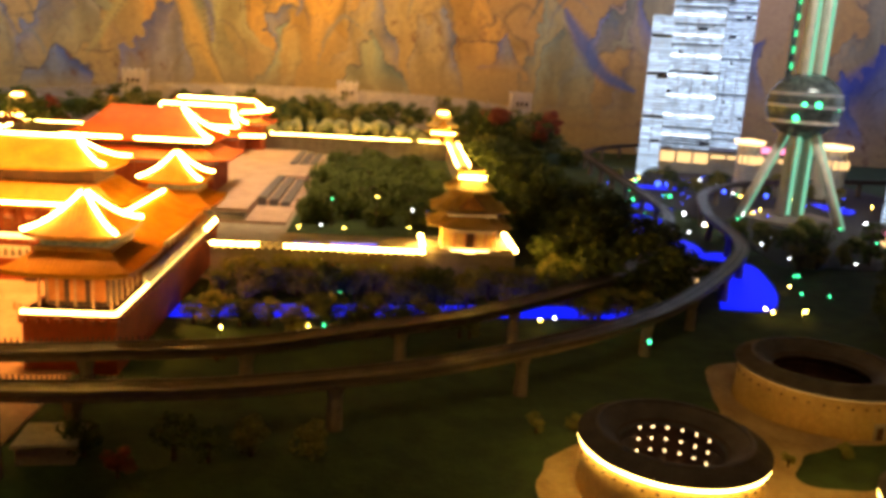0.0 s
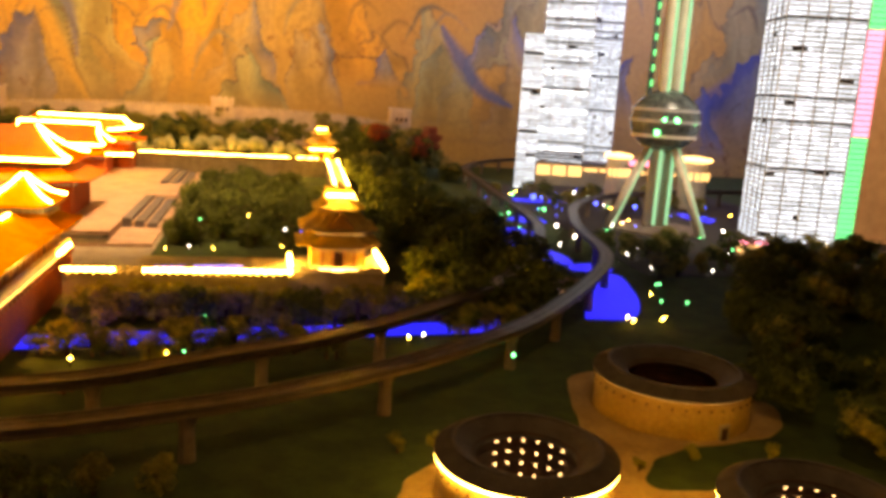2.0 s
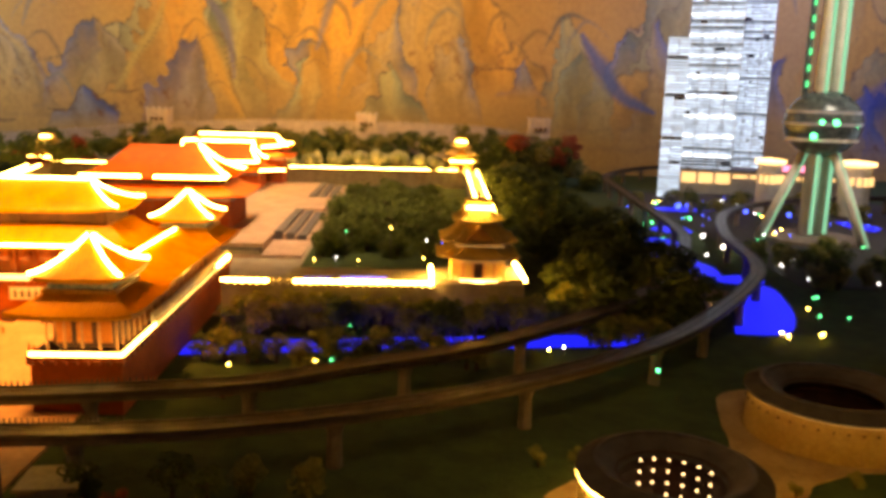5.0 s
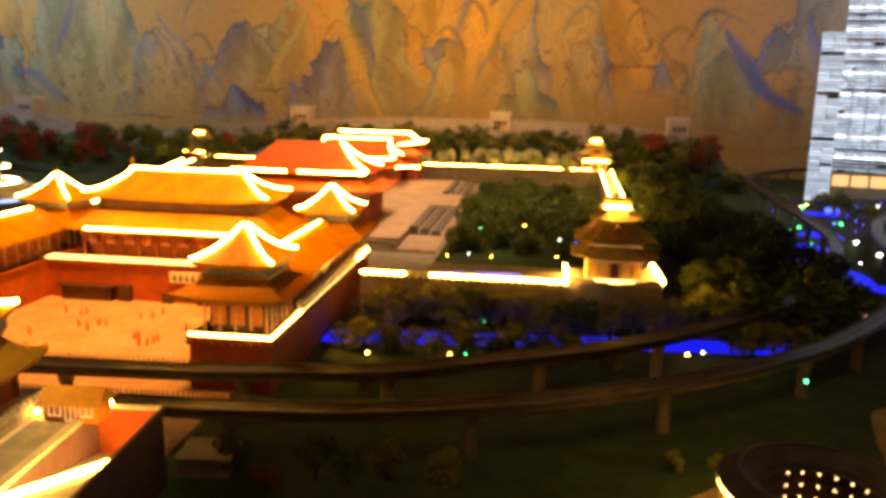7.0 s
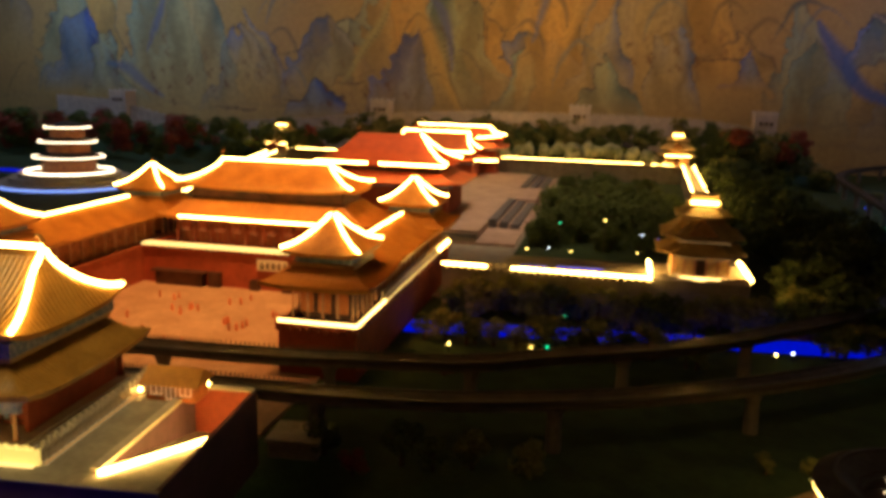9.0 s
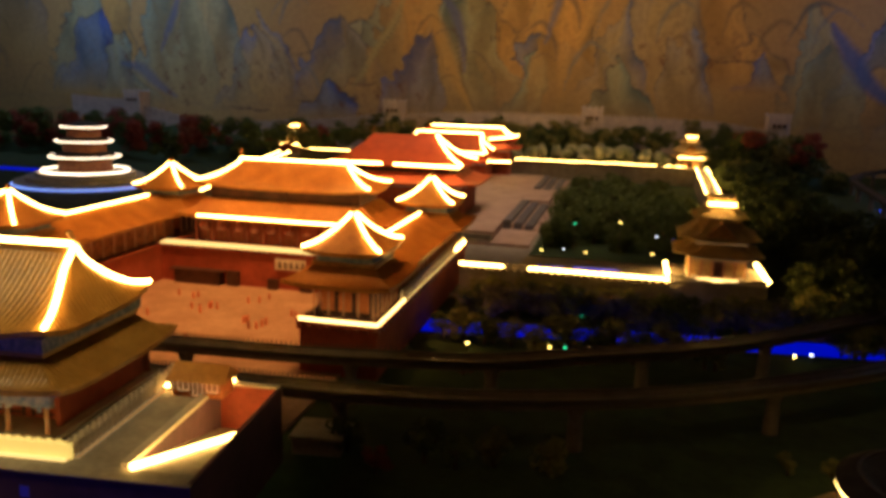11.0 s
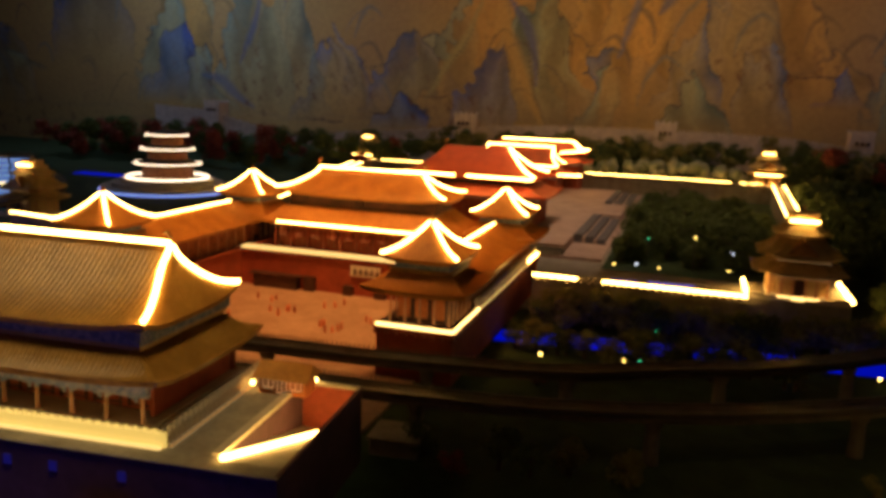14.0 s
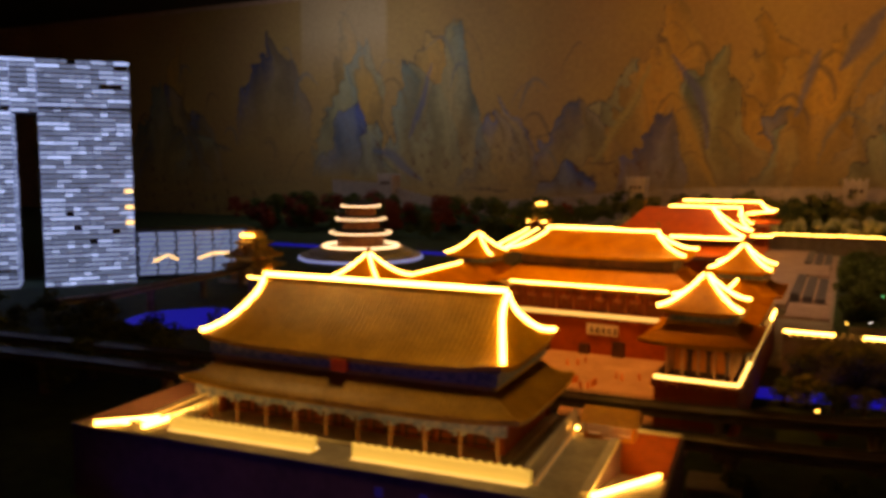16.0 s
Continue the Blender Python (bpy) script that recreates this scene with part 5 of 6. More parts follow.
for k in range(12):
    part("lift_light", made(bx, -1.0, -0.9, -0.36, -0.31, 5.9 + 0.6 * k, 6.15 + 0.6 * k), GREEN_BAND, pearl)

# ---- gate-shaped tower and annex ----
archt = thing("gate_shaped_tower", -29.5, 20.3, 11.0, 50, "gate-shaped cold-lit office tower with a square opening", "tower", "towers")
lit_tower(archt, 3.3, 2.2, 8.75, 48, 12, WINDOW_BLUE, x=0.25, y=0.6, seed=7, fill=0.92)
lit_tower(archt, 3.2, 2.2, 8.75, 48, 10, WINDOW_BLUE, x=-3.9, y=0.6, seed=8, fill=0.97)
lit_tower(archt, 0.9, 2.2, 8.75, 11, 3, WINDOW_BLUE, x=-1.85, y=0.6, seed=9, fill=0.95, z0=6.7)
for k in range(3):
    part("warm_window", made(bx, 1.6, 1.88, -0.56, -0.53, 2.4 + 0.62 * k, 2.5 + 0.62 * k), LED_PALE, archt, "single warm lit window")
annex = thing("annex_building", -29.5, 20.3, 11.0, 50, "low glass annex with slanted braces and lit panes", "building")
part("body", made(bx, 2.0, 6.75, 0.3, 2.0, 0, 2.05), GLASS_DARK, annex)
for r in range(9):
    for c in range(6):
        part("lit_pane", made(bx, 2.05 + 0.75 * c + 0.05 * (r % 2), 2.72 + 0.75 * c + 0.05 * (r % 2), 0.26, 0.29, 0.2 + 0.2 * r, 0.36 + 0.2 * r), WINDOW_BLUE, annex)
for c in range(5):
    part("brace", made(tube, [(2.2 + 0.9 * c, 0.24, 0.3), (2.8 + 0.9 * c, 0.24, 1.7)], 0.02, 4), SLAB, annex)
part("led_roofline", made(tube, [(2.6, 0.2, 0.75), (3.2, 0.2, 1.0), (3.6, 0.2, 0.8)], 0.03), LED_PALE, annex, "warm roof line of light")
part("led_roofline", made(tube, [(4.4, 0.2, 0.8), (5.0, 0.2, 1.0), (5.9, 0.2, 0.98)], 0.03), LED_PALE, annex, "warm roof line of light")


# ---- earth houses ----
def earth_house(x, y, r, h, label, lit, door, ringlight, z=11.02):
    ob = thing("earth_house", x, y, z, 0, label, "round house", "round earth houses")
    part("wall", made(lathe, [(r * 0.97, 0), (r * 0.95, h + 0.02), (r * 0.8, h + 0.1), (r * 0.8, 0)], 64, closed=True), RAMMED, ob, "yellow rammed earth ring wall", smooth=True)
    rf = part("roof", made(lathe, [(r, h - 0.02), (r, h + 0.02), (r * 0.9, h + 0.08), (r * 0.8, h + 0.13), (r * 0.68, h + 0.06), (r * 0.55, h - 0.06), (r * 0.55, h - 0.1), (r * 0.8, h + 0.06)], 72, closed=True), ROOF_GREY, ob, "dark grey tiled ring roof")
    bm = bmesh.new()
    for k in range(120):
        a = 2 * math.pi * k / 120
        c, s = math.cos(a), math.sin(a)
        tube(bm, [(r * f * c, r * f * s, h + z) for f, z in ((1.0, 0.025), (0.9, 0.085), (0.81, 0.132))], 0.009, 4)
    part("tile_relief", bm, ROOF_GREY, rf, kind="stuff")
    part("roof_ridge", made(lathe, [(r * 0.82, h + 0.11), (r * 0.82, h + 0.15), (r * 0.78, h + 0.15), (r * 0.78, h + 0.11)], 64, closed=True), ROOF_GREY, rf)
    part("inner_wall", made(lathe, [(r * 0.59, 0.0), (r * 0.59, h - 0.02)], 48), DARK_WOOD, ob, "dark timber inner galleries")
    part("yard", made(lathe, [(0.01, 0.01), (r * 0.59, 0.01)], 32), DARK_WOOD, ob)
    for z in (h * 0.35, h * 0.65, h * 0.95):
        part("gallery_rail", made(lathe, [(r * 0.575, z - 0.015), (r * 0.588, z - 0.015), (r * 0.588, z + 0.015), (r * 0.575, z + 0.015)], 48, closed=True), DARK_WOOD, ob)
    bm = bmesh.new()
    for k in range(40):
        a = 2 * math.pi * k / 40
        bx(bm, r * 0.962 * math.cos(a) - 0.014, r * 0.962 * math.cos(a) + 0.014, r * 0.962 * math.sin(a) - 0.014, r * 0.962 * math.sin(a) + 0.014, h * 0.72, h * 0.76)
    part("vents", bm, DARK_WOOD, ob, kind="stuff")
    if lit:
        for col in range(6):
            a = math.atan2(y, x) + radians(-42 + 84 * col / 5)
            for row in range(4):
                p = (r * 0.56 * math.cos(a), r * 0.56 * math.sin(a), h * (0.1 + 0.24 * row))
                part("lantern", made(ball, *p, 0.016, 1), LANTERN, ob, "small warm lantern")
    if door is not None:
        a = radians(door)
        dx, dy = math.cos(a) * r * 0.965, math.sin(a) * r * 0.965
        fr = bmesh.new()
        bx(fr, -0.03, 0.02, -0.1, 0.1, 0, 0.26)
        bmesh.ops.transform(fr, matrix=Matrix.Translation((dx, dy, 0)) @ Matrix.Rotation(a, 4, "Z"), verts=fr.verts[:])
        dr = part("door_frame", fr, GREY_STONE, ob)
        bm = bmesh.new()
        bx(bm, 0.0, 0.03, -0.055, 0.055, 0, 0.2)
        bmesh.ops.transform(bm, matrix=Matrix.Translation((dx, dy, 0)) @ Matrix.Rotation(a, 4, "Z"), verts=bm.verts[:])
        part("door", bm, DARK_WOOD, dr, "dark open doorway")
    # an unseen ring assumed under the eave to brighten the plain wall
    if ringlight == "hidden":
        part("led_ring", made(tube, [(r * 0.982 * math.cos(a), r * 0.982 * math.sin(a), h - 0.024) for a in [2 * math.pi * i / 72 for i in range(73)]], 0.012), LED_FAINT, ob, "added unseen LED ring under the eave")
    elif ringlight:
        part("led_ring", made(tube, [(r * 0.985 * math.cos(a), r * 0.985 * math.sin(a), h - 0.045) for a in [2 * math.pi * i / 72 for i in range(73)]], 0.014), LED_RING, ob, "warm LED ring under the eave")
        for a in (-118, -62):
            a = radians(a)
            w = bmesh.new()
            bx(w, -0.01, 0.015, -0.045, 0.045, 0.02, 0.22)
            bmesh.ops.transform(w, matrix=Matrix.Translation((math.cos(a) * r * 0.965, math.sin(a) * r * 0.965, 0)) @ Matrix.Rotation(a, 4, "Z"), verts=w.verts[:])
            part("lit_door", w, LED_PALE, ob, "bright lit doorway")
    return ob


earth_house(4.0, 9.27, 1.2, 0.7, "round earth house glowing under its dark tiled ring roof", True, None, True)
earth_house(7.62, 12.22, 1.38, 0.66, "round earth house with plain ochre wall and dark ring roof", False, -78, "hidden")
earth_house(7.22, 7.75, 1.2, 0.62, "round earth house with lanterns in its dark yard", True, None, True)
# ---- elevated railway ----
INNER = ((-30.0, 9.4), (-20.0, 10.2), (-12.0, 11.0), (-7.2, 11.37), (-5.1, 11.5), (-3.6, 11.72), (-1.8, 12.1), (-0.3, 12.9), (1.6, 13.9), (3.4, 15.3), (5.5, 17.4), (7.3, 20.1), (9.3, 24.5), (10.3, 28.5), (11.1, 37.8), (12.5, 47.6), (18.0, 54.5), (26.0, 55.3))
OUTER = ((-30.0, 8.0), (-20.0, 9.0), (-12.0, 9.75), (-6.4, 10.05), (-4.5, 10.13), (-3.2, 10.23), (-1.6, 10.5), (0.5, 11.2), (2.4, 12.2), (4.4, 13.6), (6.4, 15.5), (9.1, 19.2), (10.6, 22.2), (11.6, 27.1), (13.7, 32.4), (17.0, 36.0), (22.0, 38.5), (30.0, 40.0))


def smooth_line(pts, per=10):
    """A Catmull-Rom curve through the points."""
    pts = [Vector((*p, 0)) for p in pts]
    out = []
    for i in range(len(pts) - 1):
        a, b, c, d = pts[max(i - 1, 0)], pts[i], pts[i + 1], pts[min(i + 2, len(pts) - 1)]
        for k in range(per):
            t = k / per
            out.append(0.5 * (2 * b + (c - a) * t + (2 * a - 5 * b + 4 * c - d) * t * t + (3 * b - a - 3 * c + d) * t ** 3))
    return out + [pts[-1]]


def ribbon(bm, line, offs, z0, z1):
    """A beam along a line between two sideways offsets."""
    rows = []
    for i, p in enumerate(line):
        d = (line[min(i + 1, len(line) - 1)] - line[max(i - 1, 0)]).normalized()
        side = Vector((d.y, -d.x, 0))
        rows.append([bm.verts.new(p + side * o + Vector((0, 0, z))) for o, z in ((offs[0], z0), (offs[1], z0), (offs[1], z1), (offs[0], z1))])
    for a, b in zip(rows, rows[1:]):
        for k in range(4):
            bm.faces.new((a[k], a[(k + 1) % 4], b[(k + 1) % 4], b[k]))
    bm.faces.new(rows[0][::-1])
    bm.faces.new(rows[-1])


def railway(pts, label, span, piers=()):
    ob = thing("elevated_railway", 0, 0, 11.0, 0, label, "railway", "elevated railways")
    line = smooth_line(pts)
    part("deck", made(ribbon, line, (-0.2, 0.2), 0.76, 0.81), TRACK, ob)
    part("girder", made(ribbon, line, (-0.12, 0.12), 0.66, 0.76), CONCRETE, ob)
    for o in (-0.19, 0.19):
        part("parapet", made(ribbon, line, (o - 0.015, o + 0.015), 0.81, 0.85), TRACK, ob)
    for o in (-0.12, -0.05, 0.05, 0.12):
        part("rail", made(ribbon, line, (o - 0.009, o + 0.009), 0.81, 0.835), RAIL, ob, "thin steel rail")
    bm = bmesh.new()
    run = 0.0
    for i, (p, q) in enumerate(zip(line, line[1:])):
        d = (q - p)
        side = Vector((-d.y, d.x, 0)).normalized()
        n = max(1, int(d.length / 0.06))
        for k in range(n if -12 < p.x < -3.2 else 0):
            e = p + d * (k / n) + side * 0.19
            bx(bm, e.x - 0.009, e.x + 0.009, e.y - 0.009, e.y + 0.009, 0.85, 0.92)
    if bm.verts:
        part("fence", bm, TRACK, ob, "low dark picket fence", kind="stuff")
    spots = [min(line, key=lambda p: abs(p.x - x)) for x in piers]
    nxt = span * 0.4
    for p, q in zip(line, line[1:]):
        run += (q - p).length
        if run > nxt and (not piers or p.x > max(piers) + 1.5 or p.x < min(piers) - 1.5):
            nxt = run + span
            spots.append(p)
    for p in spots:
        bm = bmesh.new()
        cyl(bm, p.x, p.y, 0, 0.5, 0.12, 0.1, 10)
        cyl(bm, p.x, p.y, 0.5, 0.68, 0.1, 0.16, 10)
        part("pier", bm, CONCRETE, ob, "round concrete pier")


railway(INNER, "dark elevated railway on concrete piers curving to the city", 2.35, (-6.8, -4.1, -1.8, 0.55, 2.8, 5.25))
railway(((-23.0, 14.0), (-22.6, 15.6), (-22.9, 18.2), (-23.3, 22.0), (-25.5, 27.0), (-30.0, 31.0)), "dark elevated railway bending past the lake", 2.5)
railway(OUTER, "dark elevated railway on concrete piers before the moat", 2.55, (-6.4, -3.7, -0.3, 2.65, 5.4))


# ---- trees ----
def crown_mesh(name, seed, mat, lumps=13, leaves=105, flat=0.85, fine=(0.015, 0.029)):
    rnd = random.Random(seed)
    bm = bmesh.new()
    for k in range(lumps):
        a, rad = rnd.uniform(0, 6.28), rnd.uniform(0.05, 0.3)
        c = Vector((rad * math.cos(a), rad * math.sin(a), rnd.uniform(0.22, 0.78)))
        r = rnd.uniform(0.12, 0.2)
        for _ in range(leaves):
            d = Vector((rnd.gauss(0, 1), rnd.gauss(0, 1), rnd.gauss(0, 1) * flat)).normalized()
            p = c + d * r * rnd.uniform(0.75, 1.08)
            u = d.cross(Vector((rnd.gauss(0, 1), rnd.gauss(0, 1), rnd.gauss(0, 1)))).normalized()
            w = (d * rnd.uniform(0.1, 0.6) + u.cross(d)).normalized()
            s = rnd.uniform(*fine)
            bm.faces.new([bm.verts.new(p + s * (u * i + w * j)) for i, j in ((-1, -0.6), (1, -0.6), (0.7, 0.8), (-0.7, 0.8))])
    me = bpy.data.meshes.new(name)
    for v in bm.verts:
        v.co *= U
    bm.to_mesh(me)
    bm.free()
    me.materials.append(mat)
    return me


def trunk_mesh(seed):
    rnd = random.Random(seed)
    bm = bmesh.new()
    cyl(bm, 0, 0, 0, 0.5, 0.045, 0.028, 7)
    for k in range(5):
        a = 6.28 * k / 5 + rnd.uniform(-0.4, 0.4)
        z = rnd.uniform(0.28, 0.46)
        tube(bm, [(0, 0, z), (0.12 * math.cos(a), 0.12 * math.sin(a), z + 0.13), (0.24 * math.cos(a), 0.24 * math.sin(a), z + 0.2)], 0.014, 4)
    return mesh_of("trunk", bm, BARK)


CROWNS = {"green": [crown_mesh("crown", s, LEAF) for s in (11, 12, 13, 14)], "olive": [crown_mesh("crown", s, LEAF_OLIVE) for s in (21, 22, 23)],
          "red": [crown_mesh("crown", s, LEAF_RED) for s in (31, 32)]}
FAR = {"green": [crown_mesh("crown", s, LEAF, 13, 42, 0.85, (0.026, 0.045)) for s in (41, 42)], "olive": [crown_mesh("crown", 43, LEAF_OLIVE, 13, 42, 0.85, (0.026, 0.045))], "red": [crown_mesh("crown", 44, LEAF_RED, 13, 42, 0.85, (0.026, 0.045))]}
TRUNKS = [trunk_mesh(s) for s in (1, 2, 3)]
tree_rnd = random.Random(77)
TREE_LABEL = {"green": "small round-crowned dark green model tree", "olive": "small olive-green model tree", "red": "small autumn-red model tree"}


def tree(x, y, z, s, tone="green", group="", wide=1.0):
    ob = thing("tree", x, y, z, tree_rnd.uniform(0, 360), TREE_LABEL[tone], "tree", group)
    ob.scale = (s * wide, s * wide, s)
    for name, me in (("trunk", tree_rnd.choice(TRUNKS)), ("crown", tree_rnd.choice(CROWNS[tone]))):
        p = new(name, me)
        p.parent = ob
    return ob


def grove(n, place, size, tones, group, wide=1.0):
    for _ in range(n):
        x, y, z = place()
        tree(x, y, z, tree_rnd.uniform(*size), tree_rnd.choice(tones), group, wide)


def wood(n, place, size, tones, name, label, wide=1.0, kit=FAR):
    """A far wood whose trees cannot be told apart: one mesh of many crowns."""
    cos, faces, mats, start = [], [], [], 0
    kinds = [LEAF, LEAF_OLIVE, LEAF_RED]
    for _ in range(n):
        x, y, z = place()
        tone, s, a = tree_rnd.choice(tones), tree_rnd.uniform(*size), tree_rnd.uniform(0, 6.28)
        src = tree_rnd.choice(kit[tone])
        co = np.empty(len(src.vertices) * 3)
        src.vertices.foreach_get("co", co)
        co = co.reshape(-1, 3) * (s * wide, s * wide, s)
        cos.append(np.stack([co[:, 0] * np.cos(a) - co[:, 1] * np.sin(a) + x * U, co[:, 0] * np.sin(a) + co[:, 1] * np.cos(a) + y * U, co[:, 2] + z * U], -1))
        k = len(co) // 4
        faces.append(np.arange(k * 4).reshape(-1, 4) + start)
        mats += [kinds.index(src.materials[0])] * k
        start += k * 4
    me = bpy.data.meshes.new(name)
    me.from_pydata(np.concatenate(cos).tolist(), [], np.concatenate(faces).tolist())
    for m in kinds:
        me.materials.append(m)
    me.polygons.foreach_set("material_index", mats)
    return tagged(new(name, me), label, "wood", kind="stuff")


R = tree_rnd.uniform
# trees along the moat
for k in range(26):
    tree(-3.2 + 6.6 * k / 25 + R(-0.15, 0.15), R(16.9, 17.7), 11.0, R(0.75, 1.05), tree_rnd.choice(("green", "olive", "olive")), "trees along the moat", 1.05)
for k in range(15):
    tree(-3.3 + 5.4 * k / 14 + R(-0.15, 0.15), R(14.9, 15.5), 11.0, R(0.6, 0.9), tree_rnd.choice(("olive", "olive", "green")), "trees along the moat", 1.25)
# dense grove inside the palace wall
grove(70, lambda: (R(-2.3, 2.8), R(25.7, 39), 10.74), (1.0, 1.7), ("green",), "palace grove", 1.15)
# dark wood east of the wall, climbing a hill behind
wood(130, lambda: (lambda x, y: (x, y, 11.0 + max(0, (y - 30) * 0.03)))(R(4.6, 8.2), R(17.5, 44)), (0.9, 1.6), ("green",), "east_wood", "dense dark green wood beside the palace wall", 1.2)
grove(30, lambda: (R(3.6, 6.4), R(16.2, 19.5), 11.0), (0.6, 0.95), ("green", "olive"), "east wood", 1.2)
# north edge below the great wall
wood(230, lambda: (lambda y: (R(-17, 9), y, 11.2 + 0.6 * (y - 47.0) + R(-0.2, 0.2)))(R(48.4, 50.4)), (0.7, 1.15), ("green", "green", "olive"), "north_wood", "dark green wood below the great wall", 1.3)
wood(70, lambda: (lambda x, y: (x, y, 11.0 + 1.9 * max(0.0, math.cos(min(1.0, math.hypot((x - 7.5) / 5, (y - 48.8) / 4)) * 1.57)) ** 2))(R(4.6, 11.5), R(45, 50.5)), (0.9, 1.4), ("green", "green", "olive"), "hill_wood", "dark green trees covering the north-east hill", 1.2)
grove(16, lambda: (R(5.5, 10.5), R(46, 49.5), R(12.2, 13.2)), (1.0, 1.5), ("red", "green"), "hill wood", 1.2)
wood(150, lambda: (R(-42, -17), R(43, 50.2), R(11.0, 12.6)), (0.9, 1.6), ("green", "green", "red"), "west_wood", "dark wood with autumn trees on the west hill", 1.3)
wood(90, lambda: (R(-36, -14.5), R(9, 15), 11.0), (0.7, 1.2), ("green",), "west_park", "dark park trees west of the gate", 1.3)
# hillside wood beside the earth houses
wood(150, lambda: (lambda y: (lambda x: (x, y, 11.0 + 0.2 * max(0, x - 9.5)))(R(9.5 + 0.5 * max(0, y - 12.5), 17.0)))(R(9.0, 19.0)), (0.7, 1.2), ("green", "green", "green", "olive"), "hillside_wood", "dense dark green wood on the hillside", 1.3, CROWNS)
grove(60, lambda: (R(11.2, 22), R(21.8, 26.5), 11.0), (0.6, 1.0), ("green", "olive"), "city park", 1.2)
wood(24, lambda: (R(12.5, 22), R(36, 43), 11.0), (0.6, 1.0), ("green", "olive"), "city_wood", "dark trees before the city towers", 1.2)
# loose trees on the lawn
for x, y, s, tone in ((-1.39, 10.0, 0.62, "olive"), (-0.64, 10.05, 0.62, "olive"), (-2.35, 9.85, 0.7, "green"), (-2.9, 9.35, 0.45, "red"), (-2.5, 13.4, 0.4, "red"), (-1.9, 9.8, 0.55, "green"), (-3.5, 9.9, 0.6, "green"), (2.6, 10.9, 0.35, "olive"), (3.2, 11.0, 0.3, "olive"), (4.1, 11.2, 0.28, "olive"), (6.0, 10.0, 0.28, "olive"), (7.0, 10.3, 0.3, "olive"), (8.3, 10.2, 0.3, "olive")):
    tree(x, y, 11.0, s, tone, "lawn trees", 1.2)


# hills under the woods and the great wall
def hill(name, cx, cy, rx, ry, h, label):
    bm = bmesh.new()
    n, m = 36, 10
    rings = []
    for j in range(m + 1):
        f = j / m
        rings.append([bm.verts.new((cx + rx * f * math.cos(2 * math.pi * i / n), cy + ry * f * math.sin(2 * math.pi * i / n),
                                    10.99 + h * (math.cos(f * math.pi) * 0.5 + 0.5) * (1 + 0.15 * math.sin(5 * i + 3 * j)))) for i in range(n)])
    for a, b in zip(rings[1:], rings[2:]):
        for i in range(n):
            bm.faces.new((a[i], a[(i + 1) % n], b[(i + 1) % n], b[i]))
    bm.faces.new(rings[1])
    return solid(name, bm, LAWN, label, "hill", smooth=True)


hill("ground_hill_north", -6.0, 50.6, 17, 3.9, 2.5, "low dark green hill under the great wall")
hill("ground_hill_east", 7.5, 48.8, 5, 4.0, 2.0, "dark green hill under the watch tower")
hill("ground_hill_west", -29.0, 48.5, 14, 5.0, 1.6, "dark green hill under the great wall")
hill("ground_hillside", 15.5, 13.8, 6.5, 5.0, 1.5, "dark wooded hillside")


# pale boulders along the north wall
rock_rnd = random.Random(8)
for k in range(44):
    bm = bmesh.new()
    ball(bm, 0, 0, 0.3, 0.5, 2)
    for v in bm.verts:
        v.co *= 1 + 0.4 * noise.noise(v.co * 3 + Vector((k, 0, 0)))
        v.co.z = max(v.co.z, -0.1)
    ob = tagged(new("boulder", mesh_of("boulder", bm, ROCK, True)), "pale grey-green boulder among shrubs", "boulder", "north boulders")
    ob.matrix_basis = pose((-15.0 + 0.42 * k + rock_rnd.uniform(-0.3, 0.3)) * U, rock_rnd.uniform(46.7, 47.9) * U, rock_rnd.uniform(11.6, 12.2) * U, 0, 0, rock_rnd.uniform(0, 360)) @ Matrix.Diagonal((rock_rnd.uniform(0.5, 1.2), 0.8, rock_rnd.uniform(0.6, 1.15), 1))


# ---- small lamps on the lawns ----
def garden_lamp(x, y, z, mat, label, r=0.03, h=0.14):
    ob = thing("garden_lamp", x, y, z, 0, label, "lamp", "garden lamps")
    part("post", made(cyl, 0, 0, 0, h, 0.015, 0.012, 6), TRACK, ob)
    part("bulb", made(ball, 0, 0, h + r * 0.7, r, 2), mat, ob, smooth=True)


for x, y in ((-2.7, 14.75), (-1.1, 15.0), (3.6, 15.9), (10.15, 17.35), (9.2, 17.4), (10.9, 19.6), (-1.5, 18.0), (13.0, 40.0), (13.6, 41.0), (19.5, 25.0)):
    garden_lamp(x, y, 11.0, YELLOW_LAMP, "tiny yellow glowing lawn lamp")
for x, y in ((-0.8, 15.2), (11.7, 20.9), (11.6, 18.9), (10.6, 33.3), (13.0, 35.3), (10.4, 30.0), (17.0, 26.5), (-0.6, 17.6), (4.9, 15.4)):
    garden_lamp(x, y, 11.0, GREEN, "tiny green glowing lawn lamp", h=0.1)
for x, y in ((3.95, 16.1), (10.8, 26.5), (11.9, 24.4), (12.6, 23.0), (14.5, 22.6)):
    garden_lamp(x, y, 11.0, WHITE_LAMP, "tiny white glowing lawn lamp")
for x, y in ((12.0, 36.5), (14.0, 35.0), (16.0, 37.0), (19.0, 34.0), (20.5, 33.0), (18.5, 27.5), (13.0, 33.0), (11.3, 38.5)):
    garden_lamp(x, y, 11.0, BLUE_LAMP, "tiny blue glowing lawn lamp")

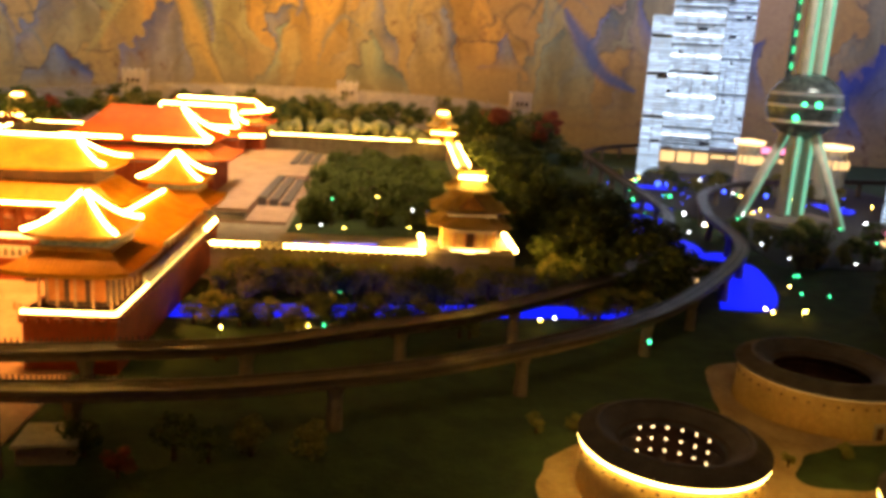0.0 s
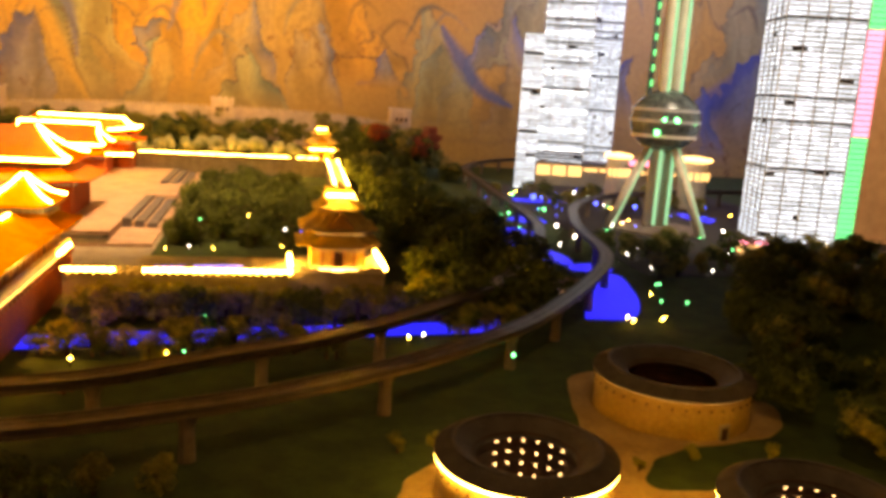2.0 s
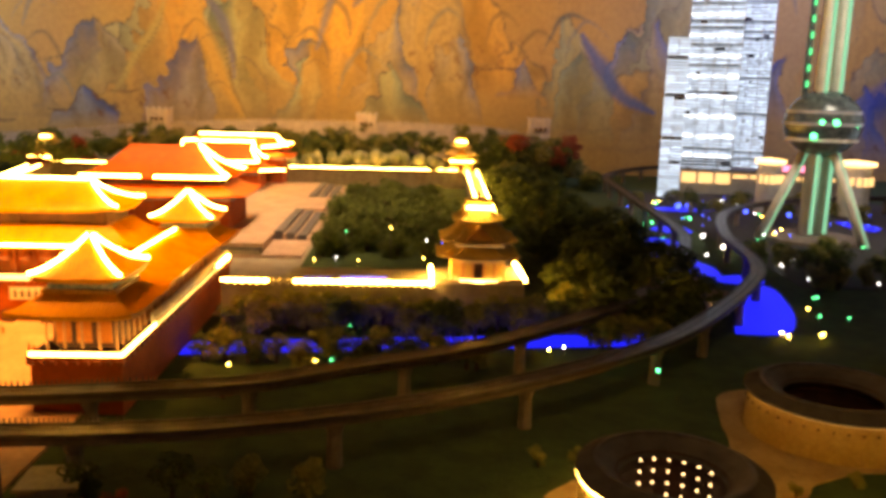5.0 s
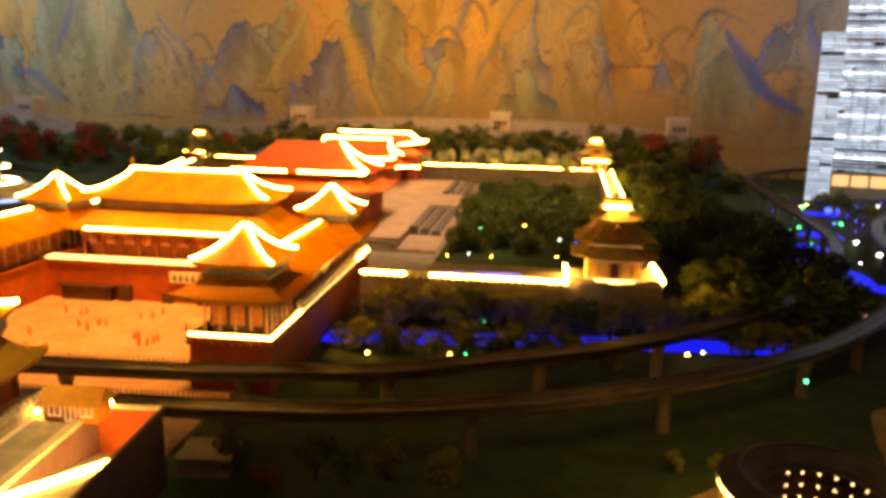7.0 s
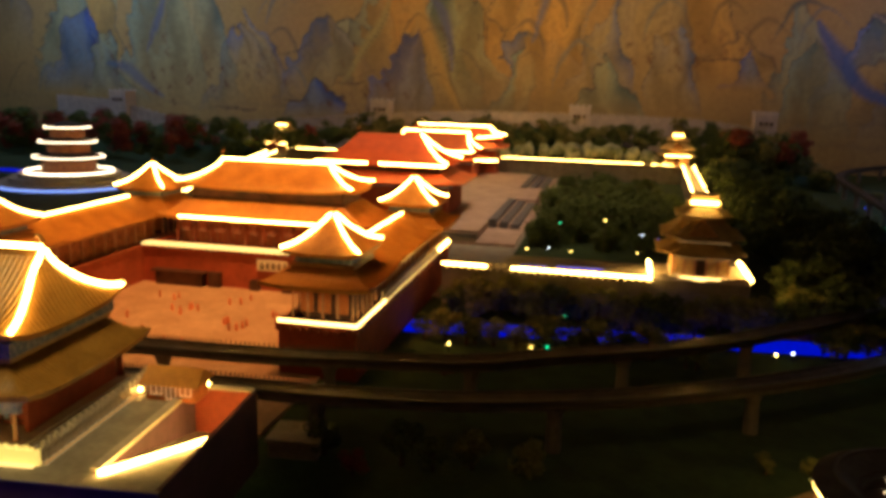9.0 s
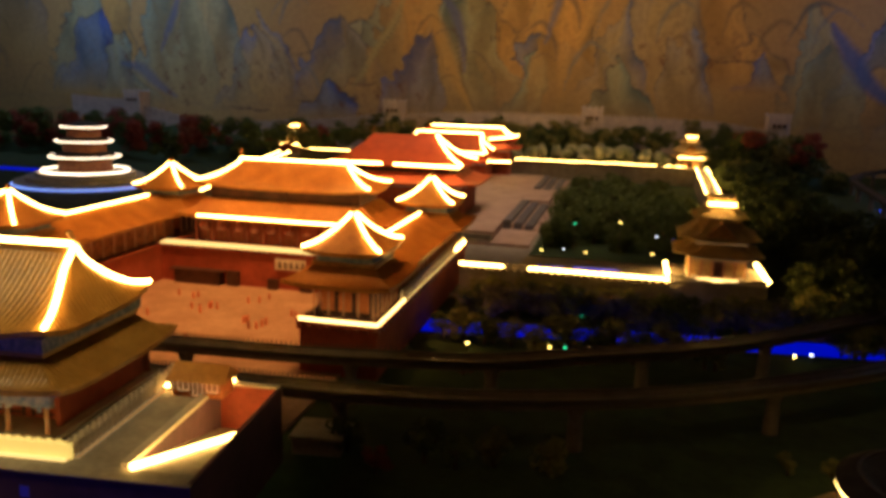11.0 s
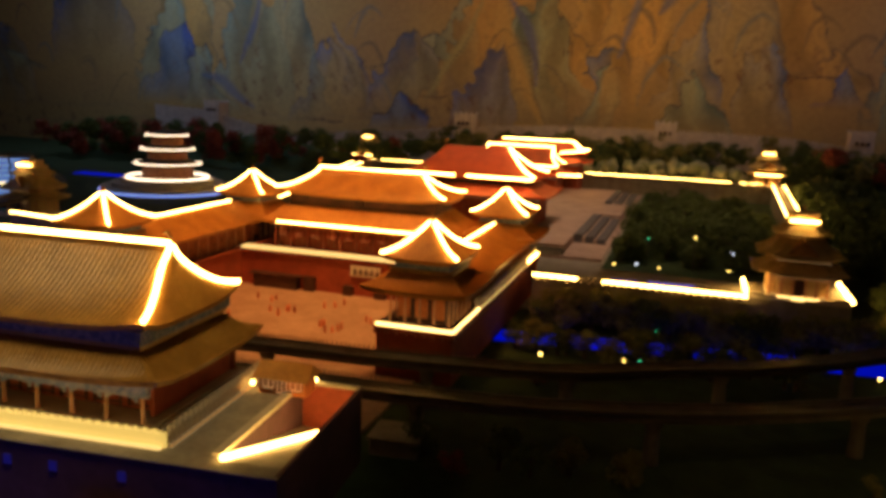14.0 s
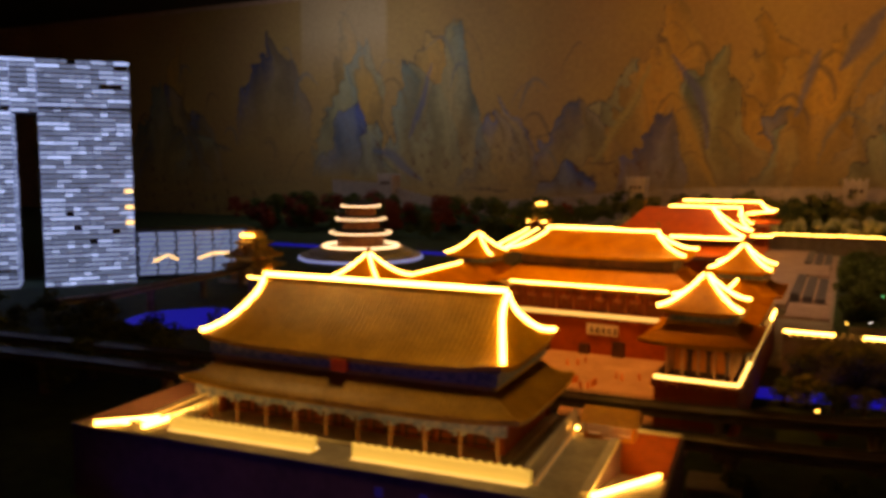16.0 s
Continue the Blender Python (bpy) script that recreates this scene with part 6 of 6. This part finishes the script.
for x, y, mat, h in ((-2.24, 24.6, YELLOW_LAMP, 0.12), (-1.59, 24.9, WHITE_LAMP, 0.14), (-0.88, 24.7, YELLOW_LAMP, 0.12), (1.15, 25.1, YELLOW_LAMP, 0.14),
                     (1.24, 25.3, WHITE_LAMP, 0.66), (0.11, 25.3, YELLOW_LAMP, 1.05), (-1.3, 25.3, GREEN, 0.9), (1.75, 25.3, BLUE_LAMP, 0.58)):
    garden_lamp(x, y, 11.0, mat, "tiny glowing lamp before the palace grove", 0.027, h)
garden_lamp(5.25, 13.9, 11.3, GREEN, "green glowing lamp on a concrete post", 0.04, 0.12)

# ---- little houses by the pond ----
for x, y, rz in ((7.8, 20.6, 20), (8.6, 19.8, -25), (8.4, 21.6, 60)):
    ob = thing("village_house", x, y, 11.0, rz, "small pale village house with grey gable roof", "house", "village houses")
    part("wall", made(bx, -0.35, 0.35, -0.25, 0.25, 0, 0.32), MARBLE, ob)
    bm = bmesh.new()
    v = [bm.verts.new(p) for p in ((-0.42, -0.34, 0.3), (0.42, -0.34, 0.3), (0.42, 0.34, 0.3), (-0.42, 0.34, 0.3), (-0.4, 0, 0.56), (0.4, 0, 0.56))]
    for f in ((0, 1, 5, 4), (2, 3, 4, 5), (0, 4, 3), (1, 2, 5), (0, 3, 2, 1)):
        bm.faces.new([v[i] for i in f])
    part("roof", bm, GREY_STONE, ob)
    part("window", made(bx, -0.12, 0.05, -0.27, -0.24, 0.1, 0.24), WINDOW_WARM, ob)

# ---- tiny figures on the court ----
fig_rnd = random.Random(5)
for cx, cy, n in ((-8.9, 15.6, 6), (-7.4, 14.8, 7), (-9.2, 13.8, 5), (-7.9, 13.3, 4), (-10.1, 15.0, 2), (-6.6, 15.6, 3), (-9.8, 16.6, 3), (-8.0, 16.6, 3)):
    for k in range(n):
        ob = thing("figurine", cx + fig_rnd.uniform(-0.3, 0.3), cy + fig_rnd.uniform(-0.25, 0.25), 11.05, fig_rnd.uniform(0, 360), "tiny painted model figure standing on the court", "figurine", "court figurines")
        bm = bmesh.new()
        lathe(bm, [(0.005, 0), (0.032, 0), (0.024, 0.07), (0.034, 0.1), (0.014, 0.12), (0.021, 0.137), (0.018, 0.153), (0.003, 0.16)], 8)
        me = mesh_of("figurine", bm, FIGURE)
        body = new("body", me)
        body.parent = ob


PATH_EDGE = [(2.5, 8.3), (2.3, 9.2), (2.7, 10.2), (3.6, 10.7), (4.9, 10.9), (5.7, 11.6), (6.0, 12.8), (6.6, 14.0), (8.3, 14.1), (9.3, 13.3), (9.6, 12.0), (8.8, 11.0), (7.2, 10.7), (6.3, 10.2), (6.2, 9.4), (8.9, 9.3), (9.2, 7.0), (7.5, 6.2), (5.4, 6.4), (3.4, 7.0)]
edge = [(p.x + 0.07 * noise.noise(p * 2.1), p.y + 0.07 * noise.noise(p * 1.7 + Vector((9, 0, 0)))) for p in smooth_line(PATH_EDGE + PATH_EDGE[:1], 8)[:-1]]
solid("pavement_path", made(sheet, edge, 10.95, 11.02), EARTH, "trodden ochre earth round the houses", "path")
solid("pavement_city", made(sheet, [(12.2, 22.5), (26.0, 22.0), (26.0, 45.5), (12.6, 45.5), (12.6, 32.0)], 10.95, 11.015), ASPHALT, "dark asphalt streets of the model city", "street")

# pale abutment beside the terrace
block = thing("stone_abutment", -3.75, 9.95, 11.0, 5, "grey stone abutment block under the railway", "abutment")
part("body", made(bx, -0.5, 0.2, -0.3, 0.3, 0, 0.24), GREY_STONE, block)
part("cap", made(bx, -0.54, 0.24, -0.34, 0.34, 0.24, 0.28), GREY_STONE, block)

# lamps along the city streets
city_rnd = random.Random(12)
for k in range(40):
    x, y = city_rnd.uniform(11.5, 22.5), city_rnd.uniform(24, 43)
    garden_lamp(x, y, 11.0, city_rnd.choice((BLUE_LAMP, BLUE_LAMP, BLUE_LAMP, GREEN, YELLOW_LAMP, WHITE_LAMP)), "tiny coloured street lamp of the city", 0.036, 0.2)
for x, y, mat, r in ((13.0, 34.6, GREEN, 0.07), (10.9, 33.2, GREEN, 0.06), (13.0, 39.6, GREEN, 0.08), (11.9, 27.9, WHITE_LAMP, 0.06), (18.2, 36.2, BLUE_LAMP, 0.1), (16.5, 37.0, BLUE_LAMP, 0.1),
                     (13.7, 23.4, BLUE_LAMP, 0.08), (12.6, 24.8, WHITE_LAMP, 0.06), (11.7, 20.7, GREEN, 0.035), (10.8, 18.8, GREEN, 0.03), (19.3, 30.0, WHITE_LAMP, 0.05), (12.0, 30.2, WHITE_LAMP, 0.06),
                     (9.2, 17.05, YELLOW_LAMP, 0.035), (10.0, 17.15, YELLOW_LAMP, 0.035), (16.9, 41.0, WHITE_LAMP, 0.07), (13.7, 38.3, BLUE_LAMP, 0.14), (14.3, 38.6, BLUE_LAMP, 0.14), (22.0, 37.5, BLUE_LAMP, 0.13)):
    garden_lamp(x, y, 11.0, mat, "glowing coloured lamp of the city streets", r, 0.16)
for x, y in ((13.1, 25.8), (13.5, 25.9), (16.5, 25.0), (16.2, 24.6)):
    garden_lamp(x, y, 11.0, WHITE_LAMP, "tiny white street lamp of the city", 0.036, 0.2)

# low hut at the foot of the gate terrace
kiosk = thing("front_hut", -6.05, 5.98, 11.0, 3, "low hut with a plain brown roof below the terrace", "hut")
part("body", made(bx, -0.34, 0.34, -0.16, 0.18, 0, 0.36), RED_WALL, kiosk)
bm = bmesh.new()
v = [bm.verts.new(p) for p in ((-0.42, -0.26, 0.35), (0.42, -0.26, 0.35), (0.42, 0.22, 0.35), (-0.42, 0.22, 0.35), (-0.38, 0.06, 0.52), (0.38, 0.06, 0.52))]
for f in ((0, 1, 5, 4), (2, 3, 4, 5), (0, 4, 3), (1, 2, 5), (0, 3, 2, 1)):
    bm.faces.new([v[i] for i in f])
part("roof", bm, TILE, kiosk)
